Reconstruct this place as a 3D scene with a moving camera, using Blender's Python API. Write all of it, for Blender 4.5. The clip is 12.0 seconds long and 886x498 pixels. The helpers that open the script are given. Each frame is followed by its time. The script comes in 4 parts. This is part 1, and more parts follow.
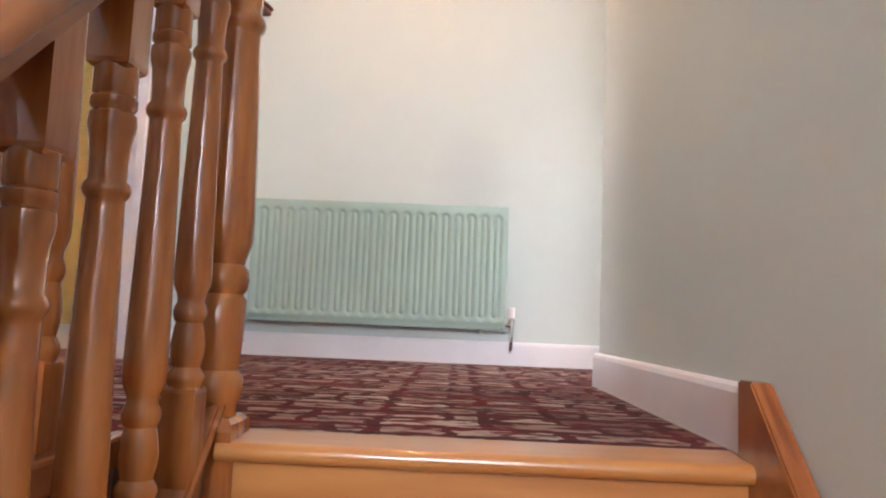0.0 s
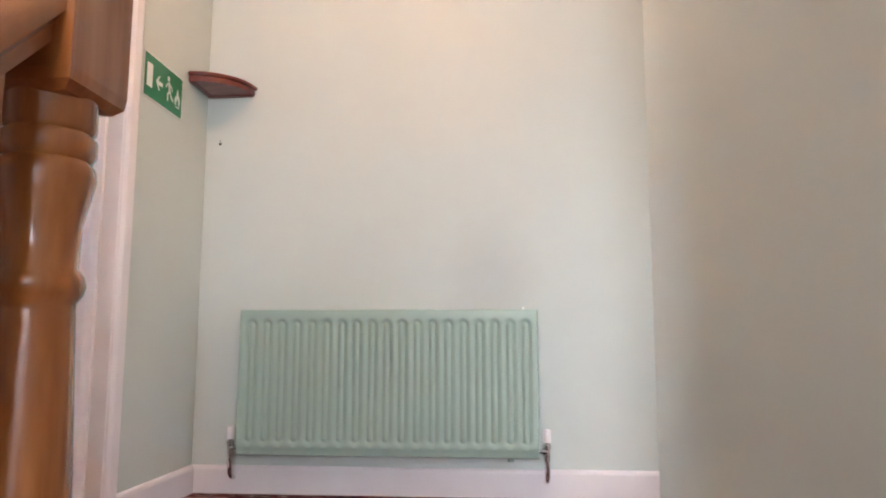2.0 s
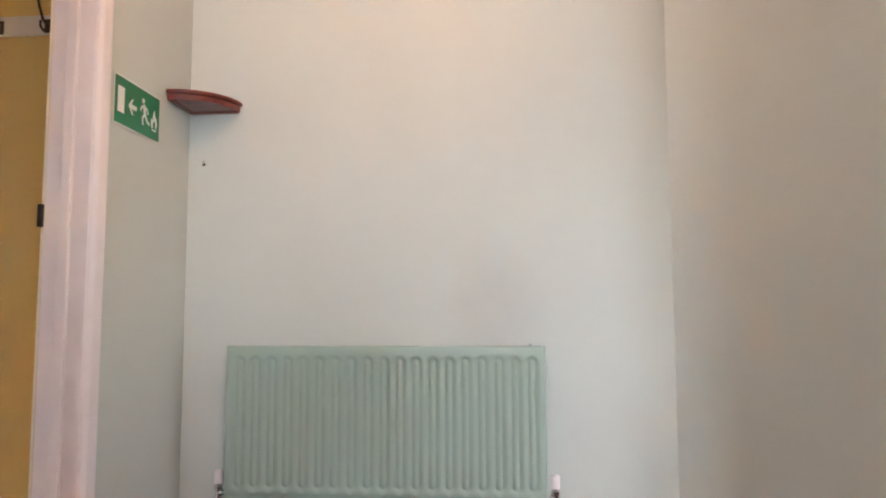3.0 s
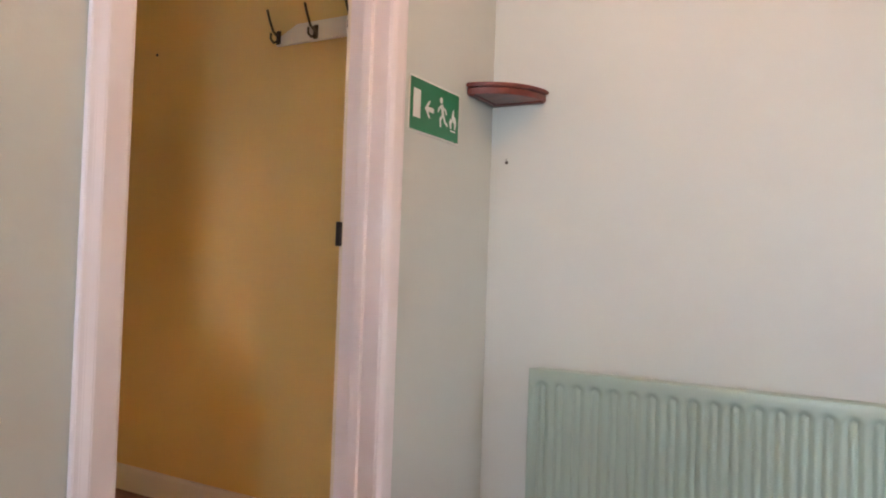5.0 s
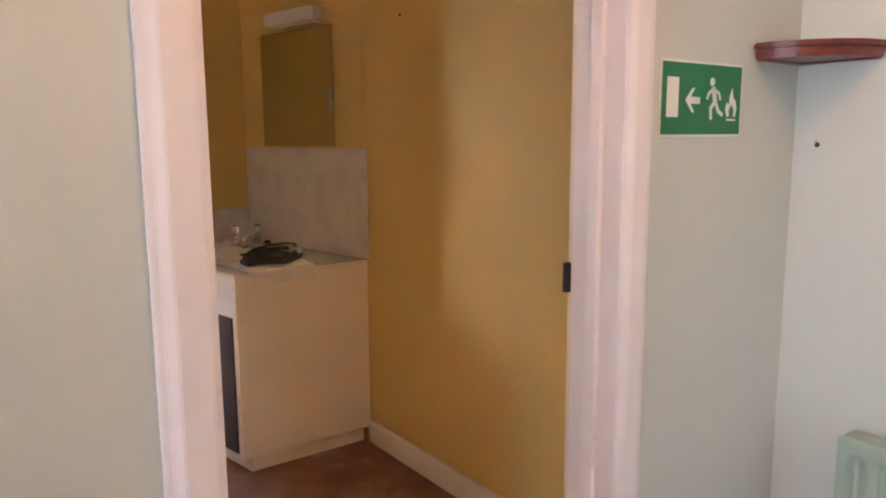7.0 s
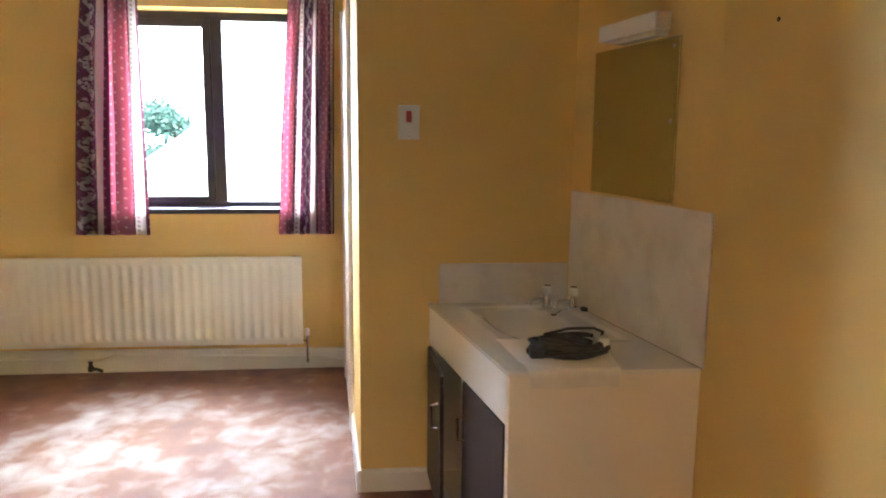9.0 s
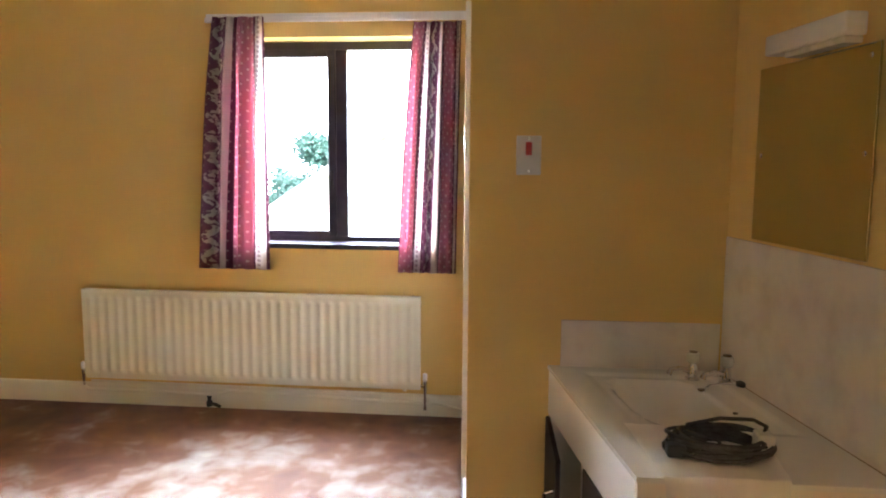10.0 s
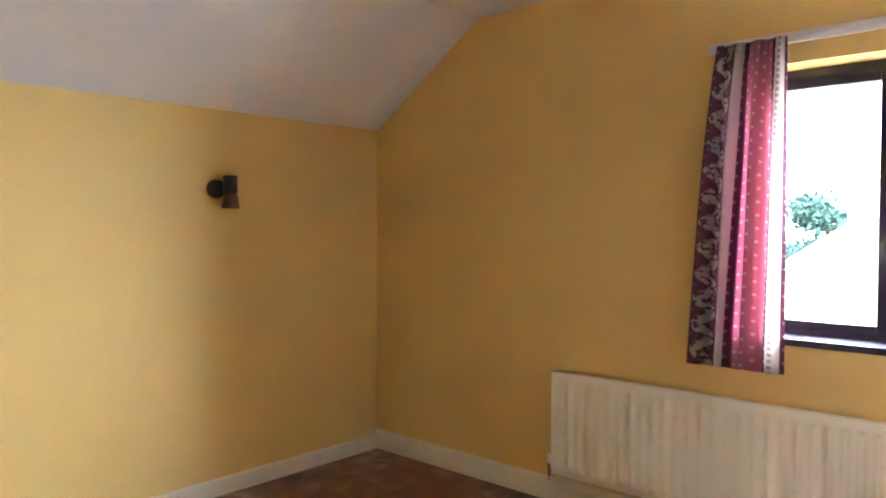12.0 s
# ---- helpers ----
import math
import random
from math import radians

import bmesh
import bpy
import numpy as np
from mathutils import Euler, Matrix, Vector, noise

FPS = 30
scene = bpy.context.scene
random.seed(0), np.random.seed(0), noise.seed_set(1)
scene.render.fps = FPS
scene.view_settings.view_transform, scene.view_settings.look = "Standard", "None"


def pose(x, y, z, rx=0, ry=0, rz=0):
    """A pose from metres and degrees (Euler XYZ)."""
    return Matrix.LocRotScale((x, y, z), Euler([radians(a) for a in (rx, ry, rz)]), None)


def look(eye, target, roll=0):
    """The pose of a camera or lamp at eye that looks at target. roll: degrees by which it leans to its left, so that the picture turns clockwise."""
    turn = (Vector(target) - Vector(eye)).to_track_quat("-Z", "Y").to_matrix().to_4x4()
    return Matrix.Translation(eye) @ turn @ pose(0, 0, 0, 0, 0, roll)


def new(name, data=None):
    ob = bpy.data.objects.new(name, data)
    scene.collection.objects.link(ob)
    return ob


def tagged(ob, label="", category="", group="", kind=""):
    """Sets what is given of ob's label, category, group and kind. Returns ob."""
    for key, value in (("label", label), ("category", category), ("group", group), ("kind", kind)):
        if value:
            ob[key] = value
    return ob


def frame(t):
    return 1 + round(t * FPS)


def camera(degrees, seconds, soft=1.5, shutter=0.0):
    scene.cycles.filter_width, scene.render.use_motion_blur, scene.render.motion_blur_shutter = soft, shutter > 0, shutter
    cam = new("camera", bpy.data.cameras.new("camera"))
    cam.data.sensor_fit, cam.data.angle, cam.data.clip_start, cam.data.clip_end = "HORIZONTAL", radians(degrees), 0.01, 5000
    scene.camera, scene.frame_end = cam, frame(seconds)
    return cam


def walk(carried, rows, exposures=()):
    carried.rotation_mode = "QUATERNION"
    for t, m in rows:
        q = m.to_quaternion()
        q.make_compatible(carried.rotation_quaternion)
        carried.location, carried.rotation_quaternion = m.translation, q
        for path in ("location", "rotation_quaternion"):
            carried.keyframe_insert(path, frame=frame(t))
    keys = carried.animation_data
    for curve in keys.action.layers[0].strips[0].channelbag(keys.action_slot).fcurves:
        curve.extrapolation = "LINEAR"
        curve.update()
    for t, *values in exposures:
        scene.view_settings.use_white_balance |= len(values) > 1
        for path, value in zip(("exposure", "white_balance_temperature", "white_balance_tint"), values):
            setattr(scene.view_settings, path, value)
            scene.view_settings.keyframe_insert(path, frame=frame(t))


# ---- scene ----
cam = camera(62.9, 12.0, soft=2.0)
PATH = [
    (0, (0.102, 0.474, 0.17), (0.053, 2.463, 0.373), 2.4),
    (0.5, (0.136, 0.545, 0.34), (0.028, 2.517, 0.652), 2.5),
    (1, (0.108, 0.675, 0.424), (-0.037, 2.639, 0.778), 1.0),
    (1.5, (0.1, 0.763, 0.531), (-0.039, 2.733, 0.846), 0.1),
    (2, (0.158, 0.906, 0.548), (0.008, 2.883, 0.808), 0.1),
    (2.5, (0.169, 0.995, 0.658), (0.009, 2.978, 0.863), -0.1),
    (4.5, (0.125, 1.34, 0.954), (-0.343, 3.279, 1.092), 2.1),
    (5, (0.079, 1.43, 0.986), (-0.908, 3.169, 1.028), 2.0),
    (5.5, (-0.009, 1.549, 1.084), (-1.369, 3.015, 1.104), -0.3),
    (6, (-0.037, 1.627, 1.128), (-1.518, 2.967, 1.025), -1.4),
    (6.5, (-0.026, 1.73, 1.239), (-1.532, 3.026, 1.01), -1.1),
    (8.3, (-0.388, 2.292, 1.498), (-2.287, 2.796, 1.129), 0.2),
    (8.5, (-0.464, 2.348, 1.494), (-2.392, 2.74, 1.138), 0.3),
    (9, (-0.71, 2.438, 1.525), (-2.676, 2.64, 1.218), 0.5),
    (9.5, (-0.939, 2.517, 1.535), (-2.922, 2.524, 1.272), 0.7),
    (10, (-1.112, 2.555, 1.548), (-3.088, 2.36, 1.315), 0.4),
    (10.5, (-1.281, 2.498, 1.536), (-3.228, 2.091, 1.328), 0.3),
    (11, (-1.532, 2.394, 1.549), (-3.419, 1.751, 1.381), -0.3),
    (11.5, (-1.76, 2.303, 1.521), (-3.482, 1.291, 1.42), -0.1),
    (12, (-1.969, 2.104, 1.556), (-3.45, 0.761, 1.496), 0.1),
]
EXPOSURE = [(0, 3.2, 6550, 20), (2.5, 2.9, 6500, 20), (4.5, 2.78, 6500, 22), (6.5, 2.82, 6550, 26), (8.5, 3.05, 5900, 9), (9.5, 3.02, 5950, 10), (11, 3.0, 5800, 9), (12, 2.9, 5750, 12)]
walk(cam, [(t, look(eye, target, roll)) for t, eye, target, roll in PATH], EXPOSURE)

# ---- world, sun, lights ----
world = bpy.data.worlds.new("world")
scene.world = world
world.use_nodes = True
wn = world.node_tree.nodes
sky = wn.new("ShaderNodeTexSky")
sky.sky_type, sky.sun_disc = "NISHITA", False
sky.sun_elevation, sky.sun_rotation = radians(48), radians(60)
sky.dust_density = 4.0
world.node_tree.links.new(sky.outputs[0], wn["Background"].inputs[0])
wn["Background"].inputs[1].default_value = 0.15
sun = new("sun", bpy.data.lights.new("sun", "SUN"))
sun.data.energy, sun.data.angle, sun.data.color = 3.0, radians(12), (1, 0.95, 0.88)
sun.matrix_world = look((10, 6, 14), (0, 0, 0))


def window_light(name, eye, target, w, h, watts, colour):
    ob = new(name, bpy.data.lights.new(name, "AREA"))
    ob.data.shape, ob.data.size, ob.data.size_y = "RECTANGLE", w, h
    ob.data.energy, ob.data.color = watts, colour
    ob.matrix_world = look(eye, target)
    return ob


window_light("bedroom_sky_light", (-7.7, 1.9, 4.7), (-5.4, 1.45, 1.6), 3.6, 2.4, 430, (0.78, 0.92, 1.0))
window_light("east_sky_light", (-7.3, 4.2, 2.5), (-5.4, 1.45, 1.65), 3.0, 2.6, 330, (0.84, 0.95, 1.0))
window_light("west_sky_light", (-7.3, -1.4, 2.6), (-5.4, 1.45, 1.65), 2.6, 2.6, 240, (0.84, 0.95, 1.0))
window_light("stair_window_light", (-0.1, -2.98, 1.4), (0.6, 0, 0.9), 1.3, 1.1, 18, (0.88, 0.95, 1.0))
window_light("recess_window_light", (1.68, 3.1, 1.15), (0.5, 3.2, 1.0), 0.6, 1.0, 0.3, (0.80, 0.92, 1.0))
bulb = new("landing_bulb_light", bpy.data.lights.new("landing_bulb_light", "POINT"))
bulb.data.energy, bulb.data.color, bulb.data.shadow_soft_size = 4.8, (1, 0.55, 0.27), 0.04
bulb.location = (-0.1, 2.35, 2.58)

# ---- materials ----
MATS = {}


def mat(name, col, col2=None, rough=0.6, scale=8.0, bump=0.1, bump_scale=120.0, metal=0.0, spec=0.5, coat=0.0, sheen=0.0, stretch=None, contrast=(0.35, 0.65), dist=0.002):
    """Two-scale noise mix between two colours, with fine relief."""
    m = bpy.data.materials.new(name)
    m.use_nodes = True
    nt = m.node_tree
    N, L = nt.nodes, nt.links
    b = N["Principled BSDF"]
    b.inputs["Roughness"].default_value, b.inputs["Metallic"].default_value = rough, metal
    b.inputs["Specular IOR Level"].default_value, b.inputs["Coat Weight"].default_value = spec, coat
    b.inputs["Coat Roughness"].default_value = 0.07
    b.inputs["Sheen Weight"].default_value = sheen
    tc = N.new("ShaderNodeTexCoord")
    mp = N.new("ShaderNodeMapping")
    L.new(tc.outputs["Object"], mp.inputs["Vector"])
    if stretch:
        mp.inputs["Scale"].default_value = stretch
    n1 = N.new("ShaderNodeTexNoise")
    n1.inputs["Scale"].default_value, n1.inputs["Detail"].default_value = scale, 6
    L.new(mp.outputs[0], n1.inputs["Vector"])
    rp = N.new("ShaderNodeValToRGB")
    rp.color_ramp.elements[0].position, rp.color_ramp.elements[1].position = contrast
    c2 = col2 or tuple(c * 0.9 for c in col)
    rp.color_ramp.elements[0].color, rp.color_ramp.elements[1].color = (*c2, 1), (*col, 1)
    L.new(n1.outputs[0], rp.inputs[0])
    L.new(rp.outputs[0], b.inputs["Base Color"])
    n2 = N.new("ShaderNodeTexNoise")
    n2.inputs["Scale"].default_value, n2.inputs["Detail"].default_value = bump_scale, 3
    L.new(mp.outputs[0], n2.inputs["Vector"])
    bp = N.new("ShaderNodeBump")
    bp.inputs["Strength"].default_value, bp.inputs["Distance"].default_value = bump, dist
    L.new(n2.outputs[0], bp.inputs["Height"])
    L.new(bp.outputs[0], b.inputs["Normal"])
    MATS[name] = m
    return m


def mixnode(nt, fac, a, b):
    """Colour mix; a and b are sockets or colours."""
    n = nt.nodes.new("ShaderNodeMix")
    n.data_type = "RGBA"
    for sock, v in ((n.inputs[0], fac), (n.inputs[6], a), (n.inputs[7], b)):
        if isinstance(v, (tuple, float, int)):
            sock.default_value = (*v, 1) if isinstance(v, tuple) else v
        else:
            nt.links.new(v, sock)
    return n.outputs[2]


def calc(nt, op, a, b=0.0):
    n = nt.nodes.new("ShaderNodeMath")
    n.operation = op
    for sock, v in ((n.inputs[0], a), (n.inputs[1], b)):
        if isinstance(v, (float, int)):
            sock.default_value = v
        else:
            nt.links.new(v, sock)
    return n.outputs[0]


green_wall = mat("green_wall_paint", (0.565, 0.615, 0.585), (0.54, 0.59, 0.56), 0.55, 1.6, 0.12, 160)
yellow_wall = mat("yellow_wall_paint", (0.745, 0.515, 0.18), (0.71, 0.485, 0.165), 0.62, 1.4, 0.15, 150, spec=0.3)
ceiling_paint = mat("ceiling_paint", (0.74, 0.70, 0.69), (0.70, 0.66, 0.65), 0.8, 2, 0.2, 90)
white_gloss = mat("white_gloss_paint", (0.80, 0.755, 0.77), (0.76, 0.71, 0.73), 0.3, 5, 0.08, 40)
cream_gloss = mat("cream_gloss_paint", (0.76, 0.70, 0.58), (0.72, 0.66, 0.54), 0.35, 4, 0.08, 40)
wood = mat("varnished_wood", (0.47, 0.165, 0.042), (0.27, 0.075, 0.018), 0.24, 4.5, 0.06, 60, coat=0.6, stretch=(9, 9, 1.1), contrast=(0.3, 0.7))
wood_y = mat("varnished_wood_rail", (0.38, 0.122, 0.034), (0.17, 0.042, 0.011), 0.22, 6.0, 0.06, 60, coat=0.6, stretch=(9, 1.0, 1.0), contrast=(0.3, 0.7))
wood_x = mat("varnished_wood_step", (0.55, 0.235, 0.07), (0.42, 0.155, 0.04), 0.28, 3.0, 0.06, 60, coat=0.6, stretch=(1.0, 8, 8), contrast=(0.3, 0.7))
shelf_wood = mat("mahogany_wood", (0.19, 0.032, 0.018), (0.11, 0.016, 0.011), 0.35, 4, 0.06, 60, coat=0.3, stretch=(2, 9, 9))
door_wood = mat("maroon_door", (0.055, 0.014, 0.018), (0.035, 0.009, 0.012), 0.4, 4, 0.06, 60, stretch=(9, 9, 1))
unit_door = mat("dark_door_laminate", (0.035, 0.016, 0.015), (0.022, 0.010, 0.010), 0.5, 5, 0.05, 60, stretch=(9, 9, 1))
green_enamel = mat("green_radiator_enamel", (0.345, 0.465, 0.41), (0.33, 0.445, 0.39), 0.38, 3, 0.05, 90)
cream_enamel = mat("cream_radiator_enamel", (0.80, 0.745, 0.61), (0.77, 0.715, 0.58), 0.38, 3, 0.05, 90)
chrome = mat("chrome", (0.75, 0.75, 0.76), (0.6, 0.6, 0.62), 0.14, 20, 0.02, 80, metal=1)
brass = mat("aged_brass", (0.20, 0.12, 0.06), (0.12, 0.07, 0.04), 0.35, 20, 0.1, 80, metal=1)
black_metal = mat("black_metal", (0.012, 0.010, 0.010), (0.018, 0.015, 0.014), 0.5, 20, 0.1, 80)
bronze = mat("bronze_metal", (0.10, 0.07, 0.035), (0.06, 0.04, 0.02), 0.32, 20, 0.1, 80, metal=0.8)
plastic = mat("white_plastic", (0.75, 0.73, 0.70), (0.72, 0.70, 0.67), 0.35, 20, 0.02, 80)
clear_plastic = mat("acrylic", (0.72, 0.70, 0.62), (0.6, 0.58, 0.5), 0.08, 30, 0.02, 80, spec=0.8)
red_plastic = mat("red_plastic", (0.42, 0.02, 0.018), None, 0.35, 20, 0.02, 80)
laminate = mat("cream_laminate", (0.84, 0.76, 0.62), (0.82, 0.735, 0.595), 0.38, 3, 0.03, 60)
white_laminate = mat("white_laminate", (0.80, 0.76, 0.72), (0.77, 0.73, 0.69), 0.3, 3, 0.03, 60)
porcelain = mat("porcelain", (0.83, 0.79, 0.71), (0.81, 0.77, 0.69), 0.12, 3, 0.01, 60, coat=0.4)
splash = mat("marbled_splashback", (0.76, 0.68, 0.60), (0.67, 0.58, 0.51), 0.25, 9, 0.02, 60, contrast=(0.3, 0.55))
gap_brown = mat("gap_shade_brown", (0.34, 0.25, 0.17), (0.24, 0.17, 0.11), 0.6, 20, 0.2, 60)
paper = mat("creased_paper", (0.80, 0.76, 0.68), (0.72, 0.68, 0.60), 0.7, 14, 0.5, 24, dist=0.004)
cable_rubber = mat("grey_cable", (0.05, 0.048, 0.05), (0.09, 0.087, 0.09), 0.22, 30, 0.1, 80)
sign_green = mat("sign_green", (0.0, 0.19, 0.075), (0.0, 0.17, 0.065), 0.35, 8, 0.02, 80)
sign_white = mat("sign_white", (0.78, 0.80, 0.78), None, 0.4, 8, 0.02, 80)
window_frame_mat = mat("dark_window_frame", (0.020, 0.016, 0.030), (0.03, 0.024, 0.04), 0.3, 20, 0.05, 80)
dark_hole = mat("dark_rawlplug", (0.03, 0.02, 0.015), None, 0.7, 20, 0.1, 80)
render_white = mat("pale_render", (0.85, 0.85, 0.84), (0.8, 0.8, 0.79), 0.9, 2, 0.3, 30)
roof_tile = mat("pale_roof_tile", (0.78, 0.77, 0.76), (0.70, 0.69, 0.68), 0.8, 3, 0.3, 20)
leaf = mat("tree_leaf", (0.075, 0.15, 0.125), (0.05, 0.12, 0.10), 0.6, 2, 0.2, 20)
bark = mat("tree_bark", (0.12, 0.09, 0.06), (0.07, 0.05, 0.035), 0.9, 6, 0.5, 20)
grass = mat("grass_ground", (0.09, 0.13, 0.05), (0.05, 0.08, 0.03), 0.9, 0.5, 0.3, 10)


def landing_carpet():
    """Maroon carpet woven in offset rectangular patches with cream flecks."""
    m = mat("patterned_carpet", (0.1, 0.02, 0.02), None, 0.95, 8, 0.8, 380, sheen=0.03, spec=0.1, dist=0.004)
    nt = m.node_tree
    N, L = nt.nodes, nt.links
    tc = N.new("ShaderNodeTexCoord")
    nz = N.new("ShaderNodeTexNoise")
    nz.inputs["Scale"].default_value = 22
    L.new(tc.outputs["Object"], nz.inputs["Vector"])
    vm = N.new("ShaderNodeVectorMath")
    vm.operation = "MULTIPLY_ADD"
    vm.inputs[1].default_value = (0.06, 0.045, 0.03)
    L.new(nz.outputs["Color"], vm.inputs[0])
    L.new(tc.outputs["Object"], vm.inputs[2])

    def bricks(scale, w, h, offs, c1, c2, c3):
        b = N.new("ShaderNodeTexBrick")
        b.offset, b.squash = offs, 1.0
        b.inputs["Scale"].default_value, b.inputs["Mortar Size"].default_value = scale, 0.012
        b.inputs["Brick Width"].default_value, b.inputs["Row Height"].default_value = w, h
        for i, c in enumerate((c1, c2, c3)):
            b.inputs[i + 1].default_value = (*c, 1)
        b.inputs["Bias"].default_value = 0.0
        L.new(vm.outputs[0], b.inputs["Vector"])
        return b.outputs["Color"]

    def streaks(sx, sy, cut):
        mp = N.new("ShaderNodeMapping")
        mp.inputs["Scale"].default_value = (sx, sy, 1)
        L.new(tc.outputs["Object"], mp.inputs["Vector"])
        st = N.new("ShaderNodeTexNoise")
        st.inputs["Scale"].default_value, st.inputs["Detail"].default_value = 1.0, 3
        L.new(mp.outputs[0], st.inputs["Vector"])
        return calc(nt, "MINIMUM", calc(nt, "MAXIMUM", calc(nt, "MULTIPLY", calc(nt, "SUBTRACT", st.outputs[0], cut), 14.0), 0.0), 1.0)
    ground = bricks(1.0, 0.23, 0.11, 0.45, (0.13, 0.009, 0.013), (0.035, 0.010, 0.010), (0.11, 0.008, 0.012))
    tan = bricks(1.0, 0.19, 0.09, 0.35, (0.55, 0.45, 0.39), (0.17, 0.08, 0.065), (0.06, 0.015, 0.015))
    where = bricks(1.0, 0.31, 0.17, 0.4, (1, 1, 1), (0.5, 0.5, 0.5), (0, 0, 0))
    f = calc(nt, "MULTIPLY", streaks(14, 36, 0.42), where)
    col = mixnode(nt, f, ground, tan)
    col = mixnode(nt, calc(nt, "MULTIPLY", streaks(20, 45, 0.55), 0.8), col, (0.03, 0.008, 0.01))
    L.new(col, N["Principled BSDF"].inputs["Base Color"])
    return m


def bedroom_carpet():
    """Worn sculptured carpet, mottled rust, brown and faded cream, with window glare painted in."""
    m = mat("mottled_carpet", (0.1, 0.02, 0.02), None, 0.6, 8, 0.6, 300, sheen=0.06, spec=0.4, dist=0.004)
    nt = m.node_tree
    N, L = nt.nodes, nt.links
    tc = N.new("ShaderNodeTexCoord")
    n1, n2 = N.new("ShaderNodeTexNoise"), N.new("ShaderNodeTexNoise")
    for n, s, d in ((n1, 1.5, 8), (n2, 7.0, 6)):
        n.inputs["Scale"].default_value, n.inputs["Detail"].default_value, n.inputs["Distortion"].default_value = s, d, 0.4
        L.new(tc.outputs["Object"], n.inputs["Vector"])
    r1 = N.new("ShaderNodeValToRGB")
    e = r1.color_ramp.elements
    e[0].position, e[0].color = 0.38, (0.11, 0.034, 0.017, 1)
    e[1].position, e[1].color = 0.74, (0.50, 0.43, 0.39, 1)
    x = e.new(0.54)
    x.color = (0.22, 0.088, 0.046, 1)
    # window glare painted as a paler oval on the floor before the window
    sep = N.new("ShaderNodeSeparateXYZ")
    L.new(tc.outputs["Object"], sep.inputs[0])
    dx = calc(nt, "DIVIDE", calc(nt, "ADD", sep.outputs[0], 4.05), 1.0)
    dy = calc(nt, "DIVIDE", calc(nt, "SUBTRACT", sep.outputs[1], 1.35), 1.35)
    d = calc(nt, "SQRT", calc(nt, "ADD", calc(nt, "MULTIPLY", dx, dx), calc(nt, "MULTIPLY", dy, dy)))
    glare = calc(nt, "MULTIPLY", calc(nt, "MINIMUM", calc(nt, "MAXIMUM", calc(nt, "SUBTRACT", 1.25, d), 0.0), 0.7), 0.13)
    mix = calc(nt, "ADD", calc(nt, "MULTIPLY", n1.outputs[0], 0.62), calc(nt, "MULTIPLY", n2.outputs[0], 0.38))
    L.new(calc(nt, "ADD", mix, glare), r1.inputs[0])
    L.new(r1.outputs[0], N["Principled BSDF"].inputs["Base Color"])
    return m


carpet_landing, carpet_room = landing_carpet(), bedroom_carpet()


def soot_wall():
    """Green wall paint with a soft soot stain where warm air rises off the radiator."""
    m = mat("green_wall_paint_sooted", (0.565, 0.615, 0.585), (0.54, 0.59, 0.56), 0.55, 1.6, 0.12, 160)
    nt = m.node_tree
    N, L = nt.nodes, nt.links
    old = N["Principled BSDF"].inputs["Base Color"].links[0].from_socket
    tc = N.new("ShaderNodeTexCoord")
    sep = N.new("ShaderNodeSeparateXYZ")
    L.new(tc.outputs["Object"], sep.inputs[0])
    dx = calc(nt, "DIVIDE", calc(nt, "SUBTRACT", sep.outputs[0], 0.13), 0.17)
    dz = calc(nt, "DIVIDE", calc(nt, "SUBTRACT", sep.outputs[2], 0.78), 0.22)
    r = calc(nt, "SQRT", calc(nt, "ADD", calc(nt, "MULTIPLY", dx, dx), calc(nt, "MULTIPLY", dz, dz)))
    nz = N.new("ShaderNodeTexNoise")
    nz.inputs["Scale"].default_value = 9
    L.new(tc.outputs["Object"], nz.inputs["Vector"])
    f = calc(nt, "SUBTRACT", calc(nt, "ADD", 1.0, calc(nt, "MULTIPLY", nz.outputs[0], 0.5)), r)
    f = calc(nt, "MINIMUM", calc(nt, "MAXIMUM", calc(nt, "MULTIPLY", f, 0.25), 0.0), 0.22)
    L.new(mixnode(nt, f, old, (0.33, 0.31, 0.31)), N["Principled BSDF"].inputs["Base Color"])
    return m


sooted = soot_wall()


